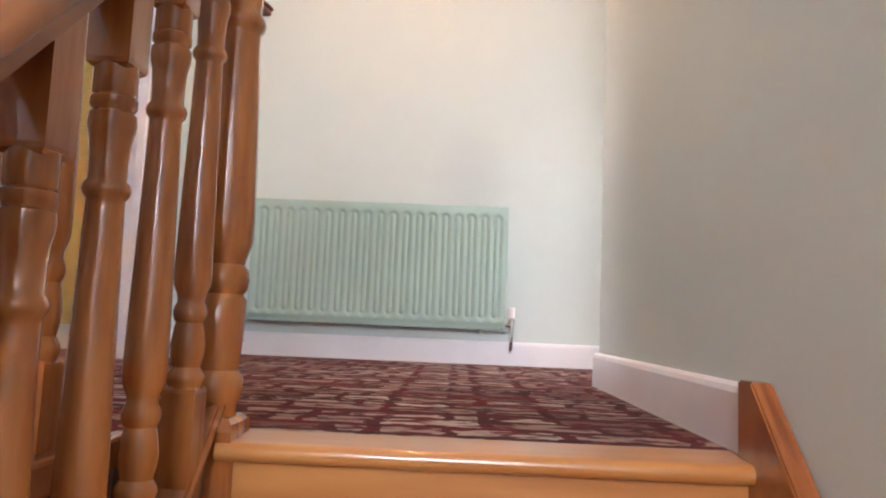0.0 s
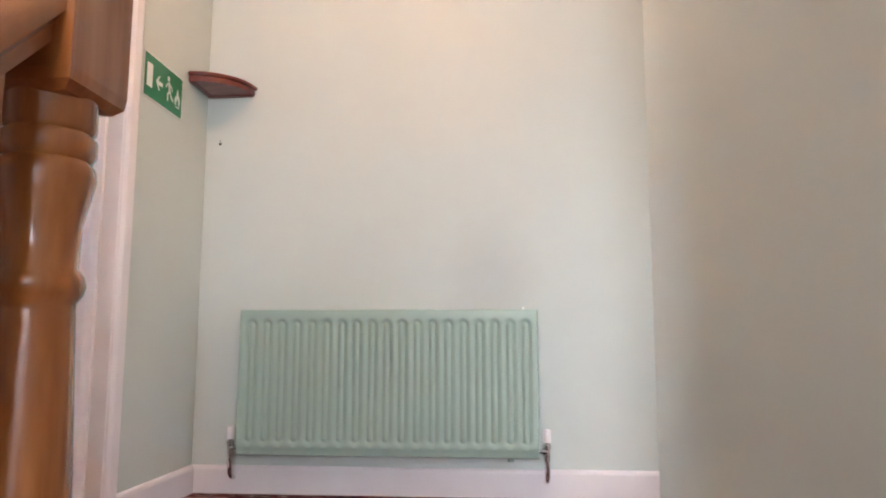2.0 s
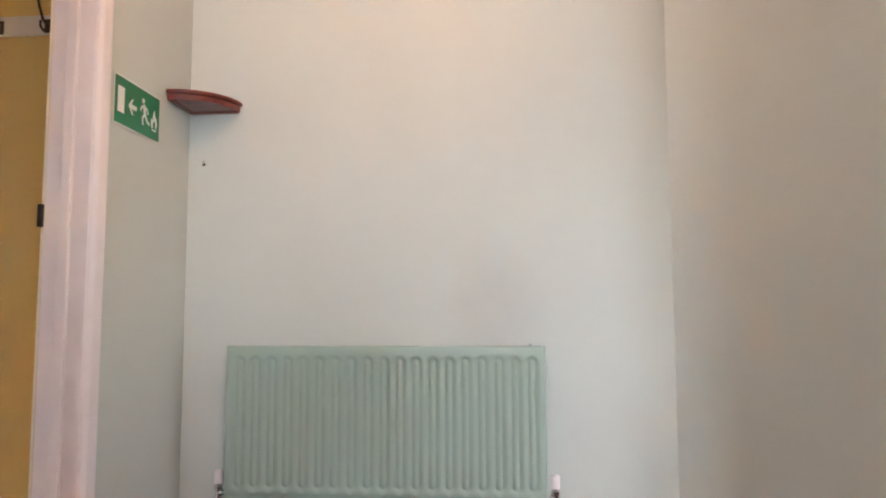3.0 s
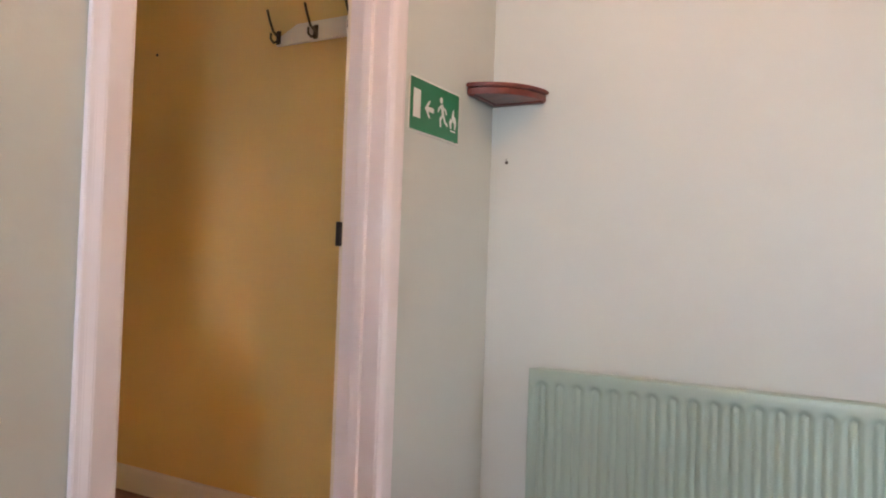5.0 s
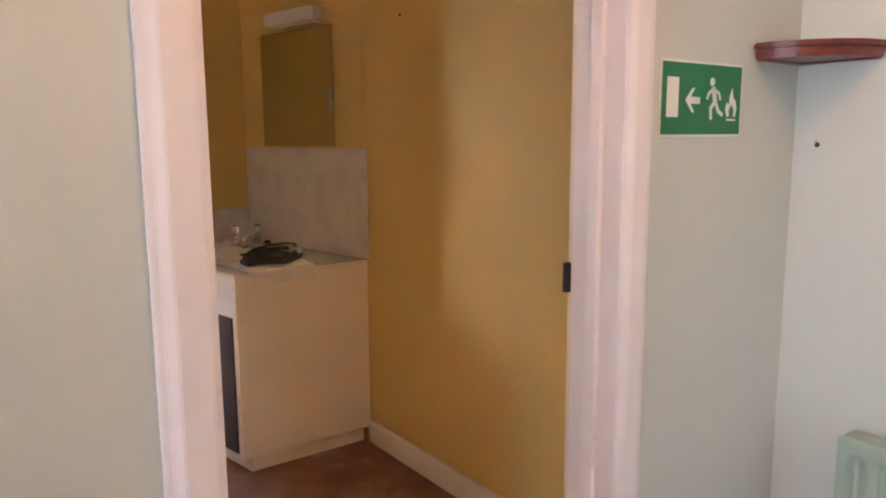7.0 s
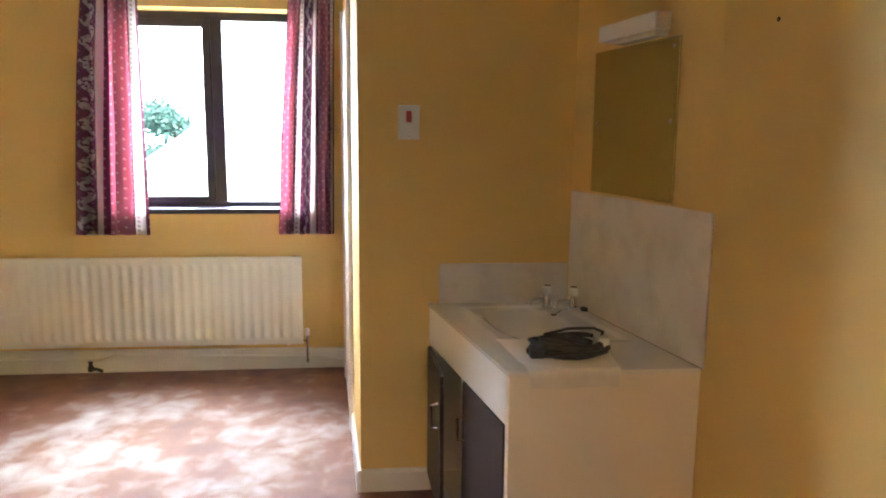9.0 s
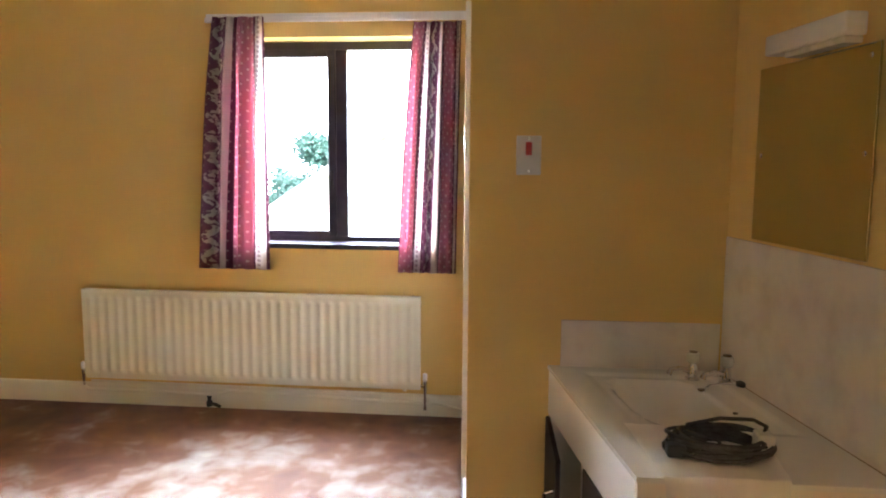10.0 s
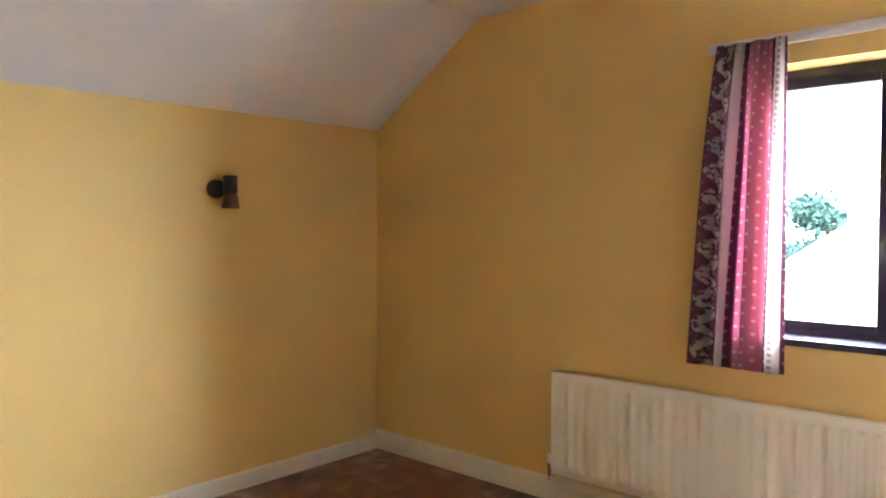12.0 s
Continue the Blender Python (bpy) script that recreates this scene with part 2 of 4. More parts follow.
def curtain_cloth():
    """Maroon print with cream bands, scrolling motifs and dotted pink panels; u and v run along the cloth in metres."""
    m = bpy.data.materials.new("printed_curtain_cloth")
    m.use_nodes = True
    nt = m.node_tree
    N, L = nt.nodes, nt.links
    b = N["Principled BSDF"]
    b.inputs["Roughness"].default_value = 0.85
    uv = N.new("ShaderNodeUVMap")
    sep = N.new("ShaderNodeSeparateXYZ")
    L.new(uv.outputs[0], sep.inputs[0])
    u, v = sep.outputs[0], sep.outputs[1]
    um = calc(nt, "MODULO", u, 0.46)
    rp = N.new("ShaderNodeValToRGB")
    rp.color_ramp.interpolation = "CONSTANT"
    e = rp.color_ramp.elements
    maroon, plum, cream, pink = (0.15, 0.042, 0.085, 1), (0.19, 0.075, 0.135, 1), (0.66, 0.58, 0.56, 1), (0.46, 0.20, 0.26, 1)
    e[0].position, e[0].color = 0.0, plum
    e[1].position, e[1].color = 0.30, cream
    for p, c in ((0.40, maroon), (0.46, pink), (0.80, maroon), (0.86, cream), (0.97, maroon)):
        k = e.new(p)
        k.color = c
    L.new(calc(nt, "DIVIDE", um, 0.46), rp.inputs[0])
    # small light dots
    du = calc(nt, "ABSOLUTE", calc(nt, "SUBTRACT", calc(nt, "MODULO", u, 0.034), 0.017))
    shift = calc(nt, "MULTIPLY", calc(nt, "GREATER_THAN", calc(nt, "MODULO", u, 0.068), 0.034), 0.03)
    dv = calc(nt, "ABSOLUTE", calc(nt, "SUBTRACT", calc(nt, "MODULO", calc(nt, "ADD", v, shift), 0.06), 0.03))
    dots = calc(nt, "LESS_THAN", calc(nt, "ADD", calc(nt, "MULTIPLY", du, du), calc(nt, "MULTIPLY", dv, dv)), 0.000045)
    band = calc(nt, "MULTIPLY", calc(nt, "GREATER_THAN", um, 0.20), calc(nt, "LESS_THAN", um, 0.39))
    # scrolling leaf motif in the plum band
    sw = calc(nt, "MULTIPLY", calc(nt, "SINE", calc(nt, "MULTIPLY", v, 52.0)), 0.026)
    d1 = calc(nt, "ABSOLUTE", calc(nt, "SUBTRACT", calc(nt, "SUBTRACT", um, 0.068), sw))
    nz = N.new("ShaderNodeTexNoise")
    nz.inputs["Scale"].default_value = 38
    L.new(uv.outputs[0], nz.inputs["Vector"])
    scroll = calc(nt, "MULTIPLY", calc(nt, "LESS_THAN", d1, 0.026), calc(nt, "GREATER_THAN", nz.outputs[0], 0.46))
    scroll = calc(nt, "MULTIPLY", scroll, calc(nt, "LESS_THAN", um, 0.125))
    # dotted line on the cream edge
    dash = calc(nt, "MULTIPLY", calc(nt, "LESS_THAN", calc(nt, "ABSOLUTE", calc(nt, "SUBTRACT", um, 0.42)), 0.009), calc(nt, "LESS_THAN", calc(nt, "MODULO", v, 0.028), 0.016))
    col = mixnode(nt, calc(nt, "MULTIPLY", dots, calc(nt, "ADD", calc(nt, "MULTIPLY", band, 0.5), 0.35)), rp.outputs[0], (0.72, 0.60, 0.58))
    col = mixnode(nt, calc(nt, "MULTIPLY", scroll, 0.85), col, (0.66, 0.58, 0.55))
    col = mixnode(nt, calc(nt, "MULTIPLY", dash, 0.6), col, (0.14, 0.04, 0.08))
    L.new(col, b.inputs["Base Color"])
    tr = N.new("ShaderNodeBsdfTranslucent")
    L.new(col, tr.inputs[0])
    mx = N.new("ShaderNodeMixShader")
    mx.inputs[0].default_value = 0.55
    L.new(b.outputs[0], mx.inputs[1])
    L.new(tr.outputs[0], mx.inputs[2])
    L.new(mx.outputs[0], N["Material Output"].inputs[0])
    return m


curtain_mat = curtain_cloth()


def clear_glass():
    m = bpy.data.materials.new("window_glass")
    m.use_nodes = True
    b = m.node_tree.nodes["Principled BSDF"]
    b.inputs["Transmission Weight"].default_value, b.inputs["Roughness"].default_value, b.inputs["IOR"].default_value = 1.0, 0.0, 1.05
    return m


def mirror_glass():
    m = bpy.data.materials.new("mirror_glass")
    m.use_nodes = True
    b = m.node_tree.nodes["Principled BSDF"]
    b.inputs["Metallic"].default_value, b.inputs["Roughness"].default_value = 1.0, 0.03
    b.inputs["Base Color"].default_value = (0.62, 0.60, 0.42, 1)
    return m


glass, mirror_mat = clear_glass(), mirror_glass()


# ---- mesh helpers ----
def box(bm, a, b):
    """A box between two corners."""
    lo, hi = [min(p, q) for p, q in zip(a, b)], [max(p, q) for p, q in zip(a, b)]
    v = [bm.verts.new((x, y, z)) for z in (lo[2], hi[2]) for y in (lo[1], hi[1]) for x in (lo[0], hi[0])]
    for f in ((0, 2, 3, 1), (4, 5, 7, 6), (0, 1, 5, 4), (2, 6, 7, 3), (0, 4, 6, 2), (1, 3, 7, 5)):
        bm.faces.new([v[i] for i in f])
    return v


def soft_box(a, b, r=0.004, seg=2):
    bm = bmesh.new()
    box(bm, a, b)
    bmesh.ops.bevel(bm, geom=bm.edges[:], offset=r, segments=seg, affect="EDGES", profile=0.5)
    return bm


def boxes(*pairs):
    bm = bmesh.new()
    for a, b in pairs:
        box(bm, a, b)
    return bm


def prism(poly, axis, a, b, r=0.0):
    """A polygon drawn in the two other axes, extruded along axis from a to b."""
    bm = bmesh.new()
    put = {"x": lambda p, q, s: (s, p, q), "y": lambda p, q, s: (p, s, q), "z": lambda p, q, s: (p, q, s)}[axis]
    lo, hi = [bm.verts.new(put(p, q, a)) for p, q in poly], [bm.verts.new(put(p, q, b)) for p, q in poly]
    n = len(poly)
    bm.faces.new(lo)
    bm.faces.new(hi[::-1])
    for i in range(n):
        bm.faces.new((lo[i], hi[i], hi[(i + 1) % n], lo[(i + 1) % n]))
    bmesh.ops.recalc_face_normals(bm, faces=bm.faces[:])
    if r:
        bmesh.ops.bevel(bm, geom=bm.edges[:], offset=r, segments=2, affect="EDGES")
    return bm


def lathe(profile, seg=20, m=None, bm=None):
    """Turned shape about z from (radius, height) pairs."""
    bm = bm or bmesh.new()
    rings = []
    m = m or Matrix()
    for r, z in profile:
        rings.append([bm.verts.new(m @ Vector((r * math.cos(2 * math.pi * i / seg), r * math.sin(2 * math.pi * i / seg), z))) for i in range(seg)])
    for p, q in zip(rings, rings[1:]):
        for i in range(seg):
            bm.faces.new((p[i], p[(i + 1) % seg], q[(i + 1) % seg], q[i]))
    bm.faces.new(rings[0][::-1])
    bm.faces.new(rings[-1])
    bmesh.ops.recalc_face_normals(bm, faces=bm.faces[:])
    return bm


def tube(points, r, seg=8, bm=None):
    """A round bar along points."""
    bm = bm or bmesh.new()
    pts = [Vector(p) for p in points]
    rings, up = [], Vector((0.13, 0.27, 0.95)).normalized()
    for i, p in enumerate(pts):
        d = (pts[min(i + 1, len(pts) - 1)] - pts[max(i - 1, 0)]).normalized()
        s = d.cross(up if abs(d.dot(up)) < 0.95 else Vector((1, 0, 0))).normalized()
        t = d.cross(s)
        rings.append([bm.verts.new(p + r * (s * math.cos(2 * math.pi * k / seg) + t * math.sin(2 * math.pi * k / seg))) for k in range(seg)])
    for p, q in zip(rings, rings[1:]):
        for k in range(seg):
            bm.faces.new((p[k], p[(k + 1) % seg], q[(k + 1) % seg], q[k]))
    bm.faces.new(rings[0][::-1])
    bm.faces.new(rings[-1])
    bmesh.ops.recalc_face_normals(bm, faces=bm.faces[:])
    return bm


def link(name, bm, material, smooth=False):
    me = bpy.data.meshes.new(name)
    bm.to_mesh(me)
    bm.free()
    me.materials.append(material)
    if smooth:
        for p in me.polygons:
            p.use_smooth = True
        me.set_sharp_from_angle(angle=radians(40))
    return new(name, me)


def part(name, bm, material, parent, label="", smooth=False):
    ob = link(name, bm, material, smooth)
    ob.parent = parent
    if label:
        ob["label"] = label
    return ob


def structure(name, bm, material, label, category):
    return tagged(link(name, bm, material), label, category, kind="structure")


def thing(name, label, category, m=None, group=""):
    ob = new(name)
    if m is not None:
        ob.matrix_world = m
    return tagged(ob, label, category, group)


# ---- the plan ----
YB = 3.62      # landing back wall
XD = -0.99     # landing face of the door wall
XR = -1.11     # bedroom face of the door wall
XS = 0.53      # stair wall
YC = 2.68      # its outer corner
YM = 3.45      # mirror wall
XP = -3.68     # alcove end wall
XW = -5.42     # window wall
YK = -1.65     # low side wall
Z0 = -2.75     # floor below
XL = -0.892    # landing face of the door wall on the hinge side
D0, D1, DH = 2.15, 2.985, 2.02  # doorway
W0, W1, WZ0, WZ1 = 0.88, 2.05, 1.055, 2.29  # window opening

structure("floor_landing", boxes(((XD - 0.06, 1.548, -0.2), (1.7, YB + 0.1, 0)), ((XD - 0.06, -3.0, -0.2), (-0.346, 1.548, 0))), carpet_landing, "maroon patterned carpet with cream flecked patches on the landing", "carpet")
structure("floor_bedroom", boxes(((XW - 0.1, YK - 0.1, -0.2), (XD - 0.06, YM + 0.1, 0))), carpet_room, "mottled rust brown carpet, painted paler where window light falls", "carpet")
structure("floor_lower", boxes(((-1.1, -3.2, Z0 - 0.1), (1.7, 3.0, Z0))), carpet_landing, "dark carpeted floor at the foot of the stairs", "floor")
structure("wall_landing_back", boxes(((XD, YB, -0.2), (1.8, YB + 0.12, 2.95))), sooted, "pale grey green painted landing wall with soot stain", "wall")
structure("wall_door", boxes(((XR, YK - 0.1, -0.2), (XL, D0 - 0.03, 2.95)), ((XR, D1 + 0.03, -0.2), (XD, YB + 0.12, 2.95)), ((XR, D0 - 0.03, DH + 0.03), (XD, D1 + 0.03, 2.95)), ((XR, -3.2, Z0), (XL, YK - 0.1, 2.95)), ((XR, YK - 0.1, Z0), (XD, 3.0, -0.2))), green_wall, "grey green painted wall around the bedroom doorway", "wall")
structure("wall_stair", boxes(((XS, -3.2, Z0), (XS + 0.12, YC, 2.95)), ((XS + 0.12, YC - 0.12, -0.2), (1.7, YC, 2.95))), green_wall, "grey green painted stair wall with an outer corner", "wall")
structure("wall_recess", boxes(((1.7, YC - 0.12, -0.2), (1.82, 2.8, 2.95)), ((1.7, 3.4, -0.2), (1.82, YB, 2.95)), ((1.7, 2.8, -0.2), (1.82, 3.4, 0.62)), ((1.7, 2.8, 1.68), (1.82, 3.4, 2.95))), green_wall, "grey green end wall of the landing recess with window opening", "wall")
structure("wall_stair_back", boxes(((-1.1, -3.2, Z0), (-0.78, -3.08, 2.95)), ((0.58, -3.2, Z0), (0.65, -3.08, 2.95)), ((-0.78, -3.2, Z0), (0.58, -3.08, 0.88)), ((-0.78, -3.2, 2.12), (0.58, -3.08, 2.95))), green_wall, "grey green wall behind the stairs with a window opening", "wall")
structure("wall_stair_below", boxes(((-1.1, 2.9, Z0), (0.65, 3.0, -0.2))), green_wall, "grey green wall below the landing", "wall")
structure("wall_mirror", prism([(XR, YM), (-2.75, YM), (XP - 0.2, YM - 0.1766 * (XP - 0.2 + 2.75) * -1), (XP - 0.2, YM + 0.12), (XR, YM + 0.12)], "z", -0.2, 2.95), yellow_wall, "ochre yellow painted bedroom wall behind the washbasin", "wall")
# alcove end and the slightly slanting return to the window wall, one solid
structure("wall_alcove", prism([(XP, YM), (XP, 2.395), (XW, 2.285), (XW, YM)], "z", -0.2, 2.95), yellow_wall, "ochre yellow alcove end wall with return to the window wall", "wall")
structure("wall_window", boxes(((XW - 0.28, YK - 0.1, -0.2), (XW, W0, 2.95)), ((XW - 0.28, W1, -0.2), (XW, YM, 2.95)), ((XW - 0.28, W0, -0.2), (XW, W1, WZ0)), ((XW - 0.28, W0, WZ1), (XW, W1, 2.95))), yellow_wall, "ochre yellow window wall above the long radiator", "wall")
structure("wall_knee", boxes(((XW - 0.1, YK - 0.12, -0.2), (XR, YK, 2.4))), yellow_wall, "low ochre yellow wall under the sloping ceiling", "wall")
structure("wall_door_inner", boxes(((XR - 0.004, YK, 0), (XR, D0 - 0.03, 2.95)), ((XR - 0.004, D1 + 0.03, 0), (XR, YM, 2.95)), ((XR - 0.004, D0 - 0.03, DH + 0.03), (XR, D1 + 0.03, 2.95))), yellow_wall, "ochre yellow bedroom face of the doorway wall", "wall")
roof = [(YK - 0.2, 2.095), (-0.74, 2.83), (2.28, 2.83), (YB + 0.14, 1.937)]
structure("ceiling_bedroom", prism(roof + [(y, z + 0.1) for y, z in roof[::-1]], "x", XW - 0.28, XR + 0.06), ceiling_paint, "white sloping attic ceiling of the bedroom", "ceiling")
roof2 = [(-3.3, 2.83), (2.28, 2.83), (YB + 0.14, 1.98)]
structure("ceiling_landing", prism(roof2 + [(y, z + 0.1) for y, z in roof2[::-1]], "x", XR + 0.06, 1.85), ceiling_paint, "white landing ceiling sloping down to the back wall", "ceiling")


def skirting(name, a, b, face, material, h=0.10, t=0.016):
    """A skirting board with a rounded top edge from a to b on the floor; face: unit vector into the room."""
    d = (Vector((*b, 0)) - Vector((*a, 0)))
    n = Vector((*face, 0))
    bm = bmesh.new()
    sec = ((0, 0), (t, 0), (t, h - 0.014), (t - 0.003, h - 0.005), (t - 0.008, h), (0, h))
    ends = []
    for base in (Vector((*a, 0)), Vector((*b, 0))):
        ends.append([bm.verts.new(base + n * p + Vector((0, 0, q))) for p, q in sec])
    k = len(sec)
    for i in range(k):
        bm.faces.new((ends[0][i], ends[0][(i + 1) % k], ends[1][(i + 1) % k], ends[1][i]))
    bm.faces.new(ends[0][::-1])
    bm.faces.new(ends[1])
    bmesh.ops.recalc_face_normals(bm, faces=bm.faces[:])
    return structure(name, bm, material, "white painted wooden skirting board along the wall", "skirting board")


skirting("baseboard_1", (XD, YB), (1.7, YB), (0, -1), white_gloss)
skirting("baseboard_2", (XD, D1 + 0.075), (XD, YB - 0.016), (1, 0), white_gloss)
skirting("baseboard_3", (XS, 1.51), (XS, YC + 0.016), (-1, 0), white_gloss)
skirting("baseboard_4", (XL, -2.9), (XL, D0 - 0.075), (1, 0), white_gloss)
skirting("baseboard_5", (-2.755, YM), (XR - 0.02, YM), (0, -1), cream_gloss)
skirting("baseboard_6", (XP, 2.395), (XP, 2.69), (1, 0), cream_gloss)
skirting("baseboard_7", (XP + 0.016, 2.394), (XW, 2.285), (0.063, -0.998), white_gloss)
skirting("baseboard_8", (XW, YK), (XW, 2.27), (1, 0), cream_gloss, 0.135)
skirting("baseboard_9", (XW, YK), (XR, YK), (0, 1), cream_gloss)
skirting("baseboard_10", (XR - 0.004, YK), (XR - 0.004, 1.98), (-1, 0), cream_gloss)

# door lining, stops and architraves
door_set = tagged(new("door_1"), "white painted door lining and architrave around an open doorway", "door frame", kind="structure")
part("lining", soft_box((XR - 0.005, D1, 0), (XD + 0.006, D1 + 0.03, DH + 0.03), 0.003), white_gloss, door_set)
part("lining", soft_box((XR + 0.101, D0 - 0.03, 0), (XL + 0.006, D0, DH + 0.03), 0.003), white_gloss, door_set)
part("inner_lining", soft_box((XR - 0.005, D0 - 0.03, 0), (XR + 0.10, D0, DH + 0.03), 0.003), door_wood, door_set, "maroon painted inner half of the lining")
part("lining", soft_box((XR - 0.005, D0, DH), (XD + 0.006, D1, DH + 0.03), 0.003), white_gloss, door_set)
part("door_stop", soft_box((XR + 0.045, D1 - 0.012, 0), (XR + 0.075, D1, DH), 0.002), white_gloss, door_set)
for y0, s, xf in ((D1 + 0.002, 1, XD), (D0 - 0.002, -1, XL)):
    sec = [(xf, y0), (xf + 0.012, y0), (xf + 0.020, y0 + s * 0.012), (xf + 0.020, y0 + s * 0.05), (xf + 0.014, y0 + s * 0.062), (xf + 0.012, y0 + s * 0.072), (xf, y0 + s * 0.072)]
    part("architrave", prism(sec, "z", 0, DH + 0.08, 0.0015), white_gloss, door_set)
    if s > 0:
        part("architrave", soft_box((XR - 0.018, y0, 0), (XR - 0.004, y0 + s * 0.065, DH + 0.08), 0.004), cream_gloss, door_set)
part("architrave", soft_box((XD, D0, DH + 0.002), (XD + 0.018, D1, DH + 0.075), 0.004), white_gloss, door_set)
part("latch_keep", soft_box((XR - 0.022, D1 - 0.010, 1.025), (XR - 0.008, D1 + 0.006, 1.09), 0.003), black_metal, door_set, "black metal latch keep on the jamb")

# door leaf, swung open into the bedroom
leaf_m = pose(XR - 0.03, D0 - 0.036, 0.012, 0, 0, 180 + 76)
door = thing("bedroom_door", "dark maroon wooden door standing open into the bedroom", "door", leaf_m)
part("leaf", soft_box((0, -0.04, 0), (0.75, 0, 1.98), 0.003), door_wood, door)
for z in (0.25, 1.7):
    part("hinge", lathe([(0.007, z), (0.007, z + 0.09)], 10, pose(-0.006, 0.0, 0)), brass, door, smooth=True)
part("handle", tube([(0.69, -0.038, 1.0), (0.69, -0.085, 1.0), (0.58, -0.09, 1.0)], 0.008), brass, door, smooth=True)

# ---- stairs ----
RISE, GOING, NOSE_Y = 0.20, 0.215, 1.45
X0 = -0.22
stairs = thing("staircase", "varnished orange wooden staircase with rounded nosings", "staircase")
for i in range(14):
    y, z = NOSE_Y - i * GOING, -i * RISE
    back = y + (0.10 if i == 0 else GOING + 0.02)
    sec = [(back, z - 0.026), (back, z + (0.004 if i == 0 else 0))]
    sec += [(y + 0.013 - 0.013 * math.sin(a), z - 0.013 + 0.013 * math.cos(a)) for a in [math.pi * k / 8 for k in range(9)]]
    part("tread", prism(sec, "x", X0 + 0.005, XS - 0.03), wood_x, stairs, smooth=True)
    part("riser", boxes(((X0 + 0.01, y + 0.026, z - RISE - 0.005), (XS - 0.032, y + 0.042, z - 0.026))), wood_x, stairs)
SL = RISE / GOING
yl = NOSE_Y - 13.3 * GOING
part("wall_string", prism([(1.515, -0.22), (1.515, 0.108), (1.47, 0.108), (yl, 0.108 - SL * (1.47 - yl)), (yl, -0.35 - SL * (1.47 - yl))], "x", XS - 0.032, XS - 0.001, 0.003), wood_y, stairs)
part("outer_string", prism([(1.50, -0.26), (1.50, 0.045), (yl, 0.045 - SL * (1.50 - yl)), (yl, -0.30 - SL * (1.50 - yl))], "x", X0 - 0.045, X0 - 0.008, 0.003), wood_y, stairs)
part("string_cap", prism([(1.49, 0.045), (1.49, 0.068), (yl, 0.068 - SL * (1.49 - yl)), (yl, 0.045 - SL * (1.49 - yl))], "x", X0 - 0.058, X0 + 0.008, 0.006), wood_y, stairs)

NX, NY = -0.238, 1.50


def turned(lower, upper, top, half, r):
    """A square-ended turned spindle about z: square blocks below lower and above upper, turned between; r: largest radius."""
    bm = bmesh.new()
    L = upper - lower
    prof = [(.86, 0), (.86, .01), (.95, .018), (1.0, .028), (.92, .038), (.74, .05), (.88, .075), (.92, .10), (.80, .135), (.72, .15), (.84, .158), (.90, .168), (.90, .176), (.84, .186),
            (.72, .196), (.74, .21), (.98, .235), (1.02, .26), (.98, .34), (.88, .52), (.80, .66), (.75, .755), (.75, .765), (.90, .773), (.96, .782), (.90, .791), (.76, .799), (.76, .83),
            (.82, .868), (.94, .888), (.96, .90), (.92, .914), (.80, .918), (.82, .923), (.92, .928), (.92, .942), (.82, .946), (.88, .951), (.88, 1)]
    lathe([(r * a, lower + L * t) for a, t in prof], 22, bm=bm)
    return bm


def spindle_blocks(z0, z1, half, cut):
    """A square block with its corners chamfered away at the turned end (cut: 'top' or 'bottom')."""
    bm = bmesh.new()
    v = box(bm, (-half, -half, z0), (half, half, z1))
    zz = z1 if cut == "top" else z0
    edges = [e for e in bm.edges if all(abs(w.co.z - zz) < 1e-6 for w in e.verts)]
    bmesh.ops.bevel(bm, geom=edges, offset=half * 0.42, segments=3, affect="EDGES", profile=0.6)
    return bm


def baluster(name, x, y, base, rail, slope, group):
    """One spindle between the string (base) and the underside of the rail."""
    ob = thing(name, "turned varnished orange wooden baluster under the handrail", "baluster", pose(x, y, 0), group)
    h = 0.021
    part("upper_block", spindle_blocks(rail - 0.115, rail + 0.02 * slope + 0.004, h, "bottom"), wood, ob)
    part("turned_shaft", turned(base + 0.10, rail - 0.11, rail, h, 0.0235), wood, ob, smooth=True)
    part("lower_block", spindle_blocks(base - 0.03 * slope, base + 0.105, h, "top"), wood, ob)


def rail_under(y):
    return 0.84 - SL * (NY - y)


for k in range(1, 13):
    y = NY + 0.012 - 0.121 * k
    baluster("baluster", NX, y, 0.066 - SL * (1.49 - y), rail_under(y), 1, "stair balusters")

newel = thing("newel_post", "stout turned varnished wooden newel post at the stair head", "newel post", pose(NX, NY, 0))
part("base_block", spindle_blocks(-0.3, 0.03, 0.043, "top"), wood, newel)
bm = lathe([(0.034, 0.02), (0.034, 0.045), (0.039, 0.053), (0.041, 0.068), (0.039, 0.084), (0.033, 0.092), (0.034, 0.10), (0.037, 0.15), (0.038, 0.19), (0.033, 0.198), (0.038, 0.205), (0.040, 0.218), (0.038, 0.232),
            (0.032, 0.24), (0.033, 0.246), (0.041, 0.272), (0.042, 0.30), (0.040, 0.38), (0.036, 0.48), (0.032, 0.575), (0.032, 0.582), (0.037, 0.589), (0.039, 0.597), (0.037, 0.605), (0.032, 0.612), (0.033, 0.65),
            (0.038, 0.672), (0.042, 0.69), (0.041, 0.70), (0.037, 0.706), (0.041, 0.712), (0.041, 0.726), (0.037, 0.731), (0.040, 0.735), (0.040, 0.77)], 28)
part("turned_shaft", bm, wood, newel, smooth=True)
part("top_block", spindle_blocks(0.757, 0.905, 0.046, "bottom"), wood, newel)
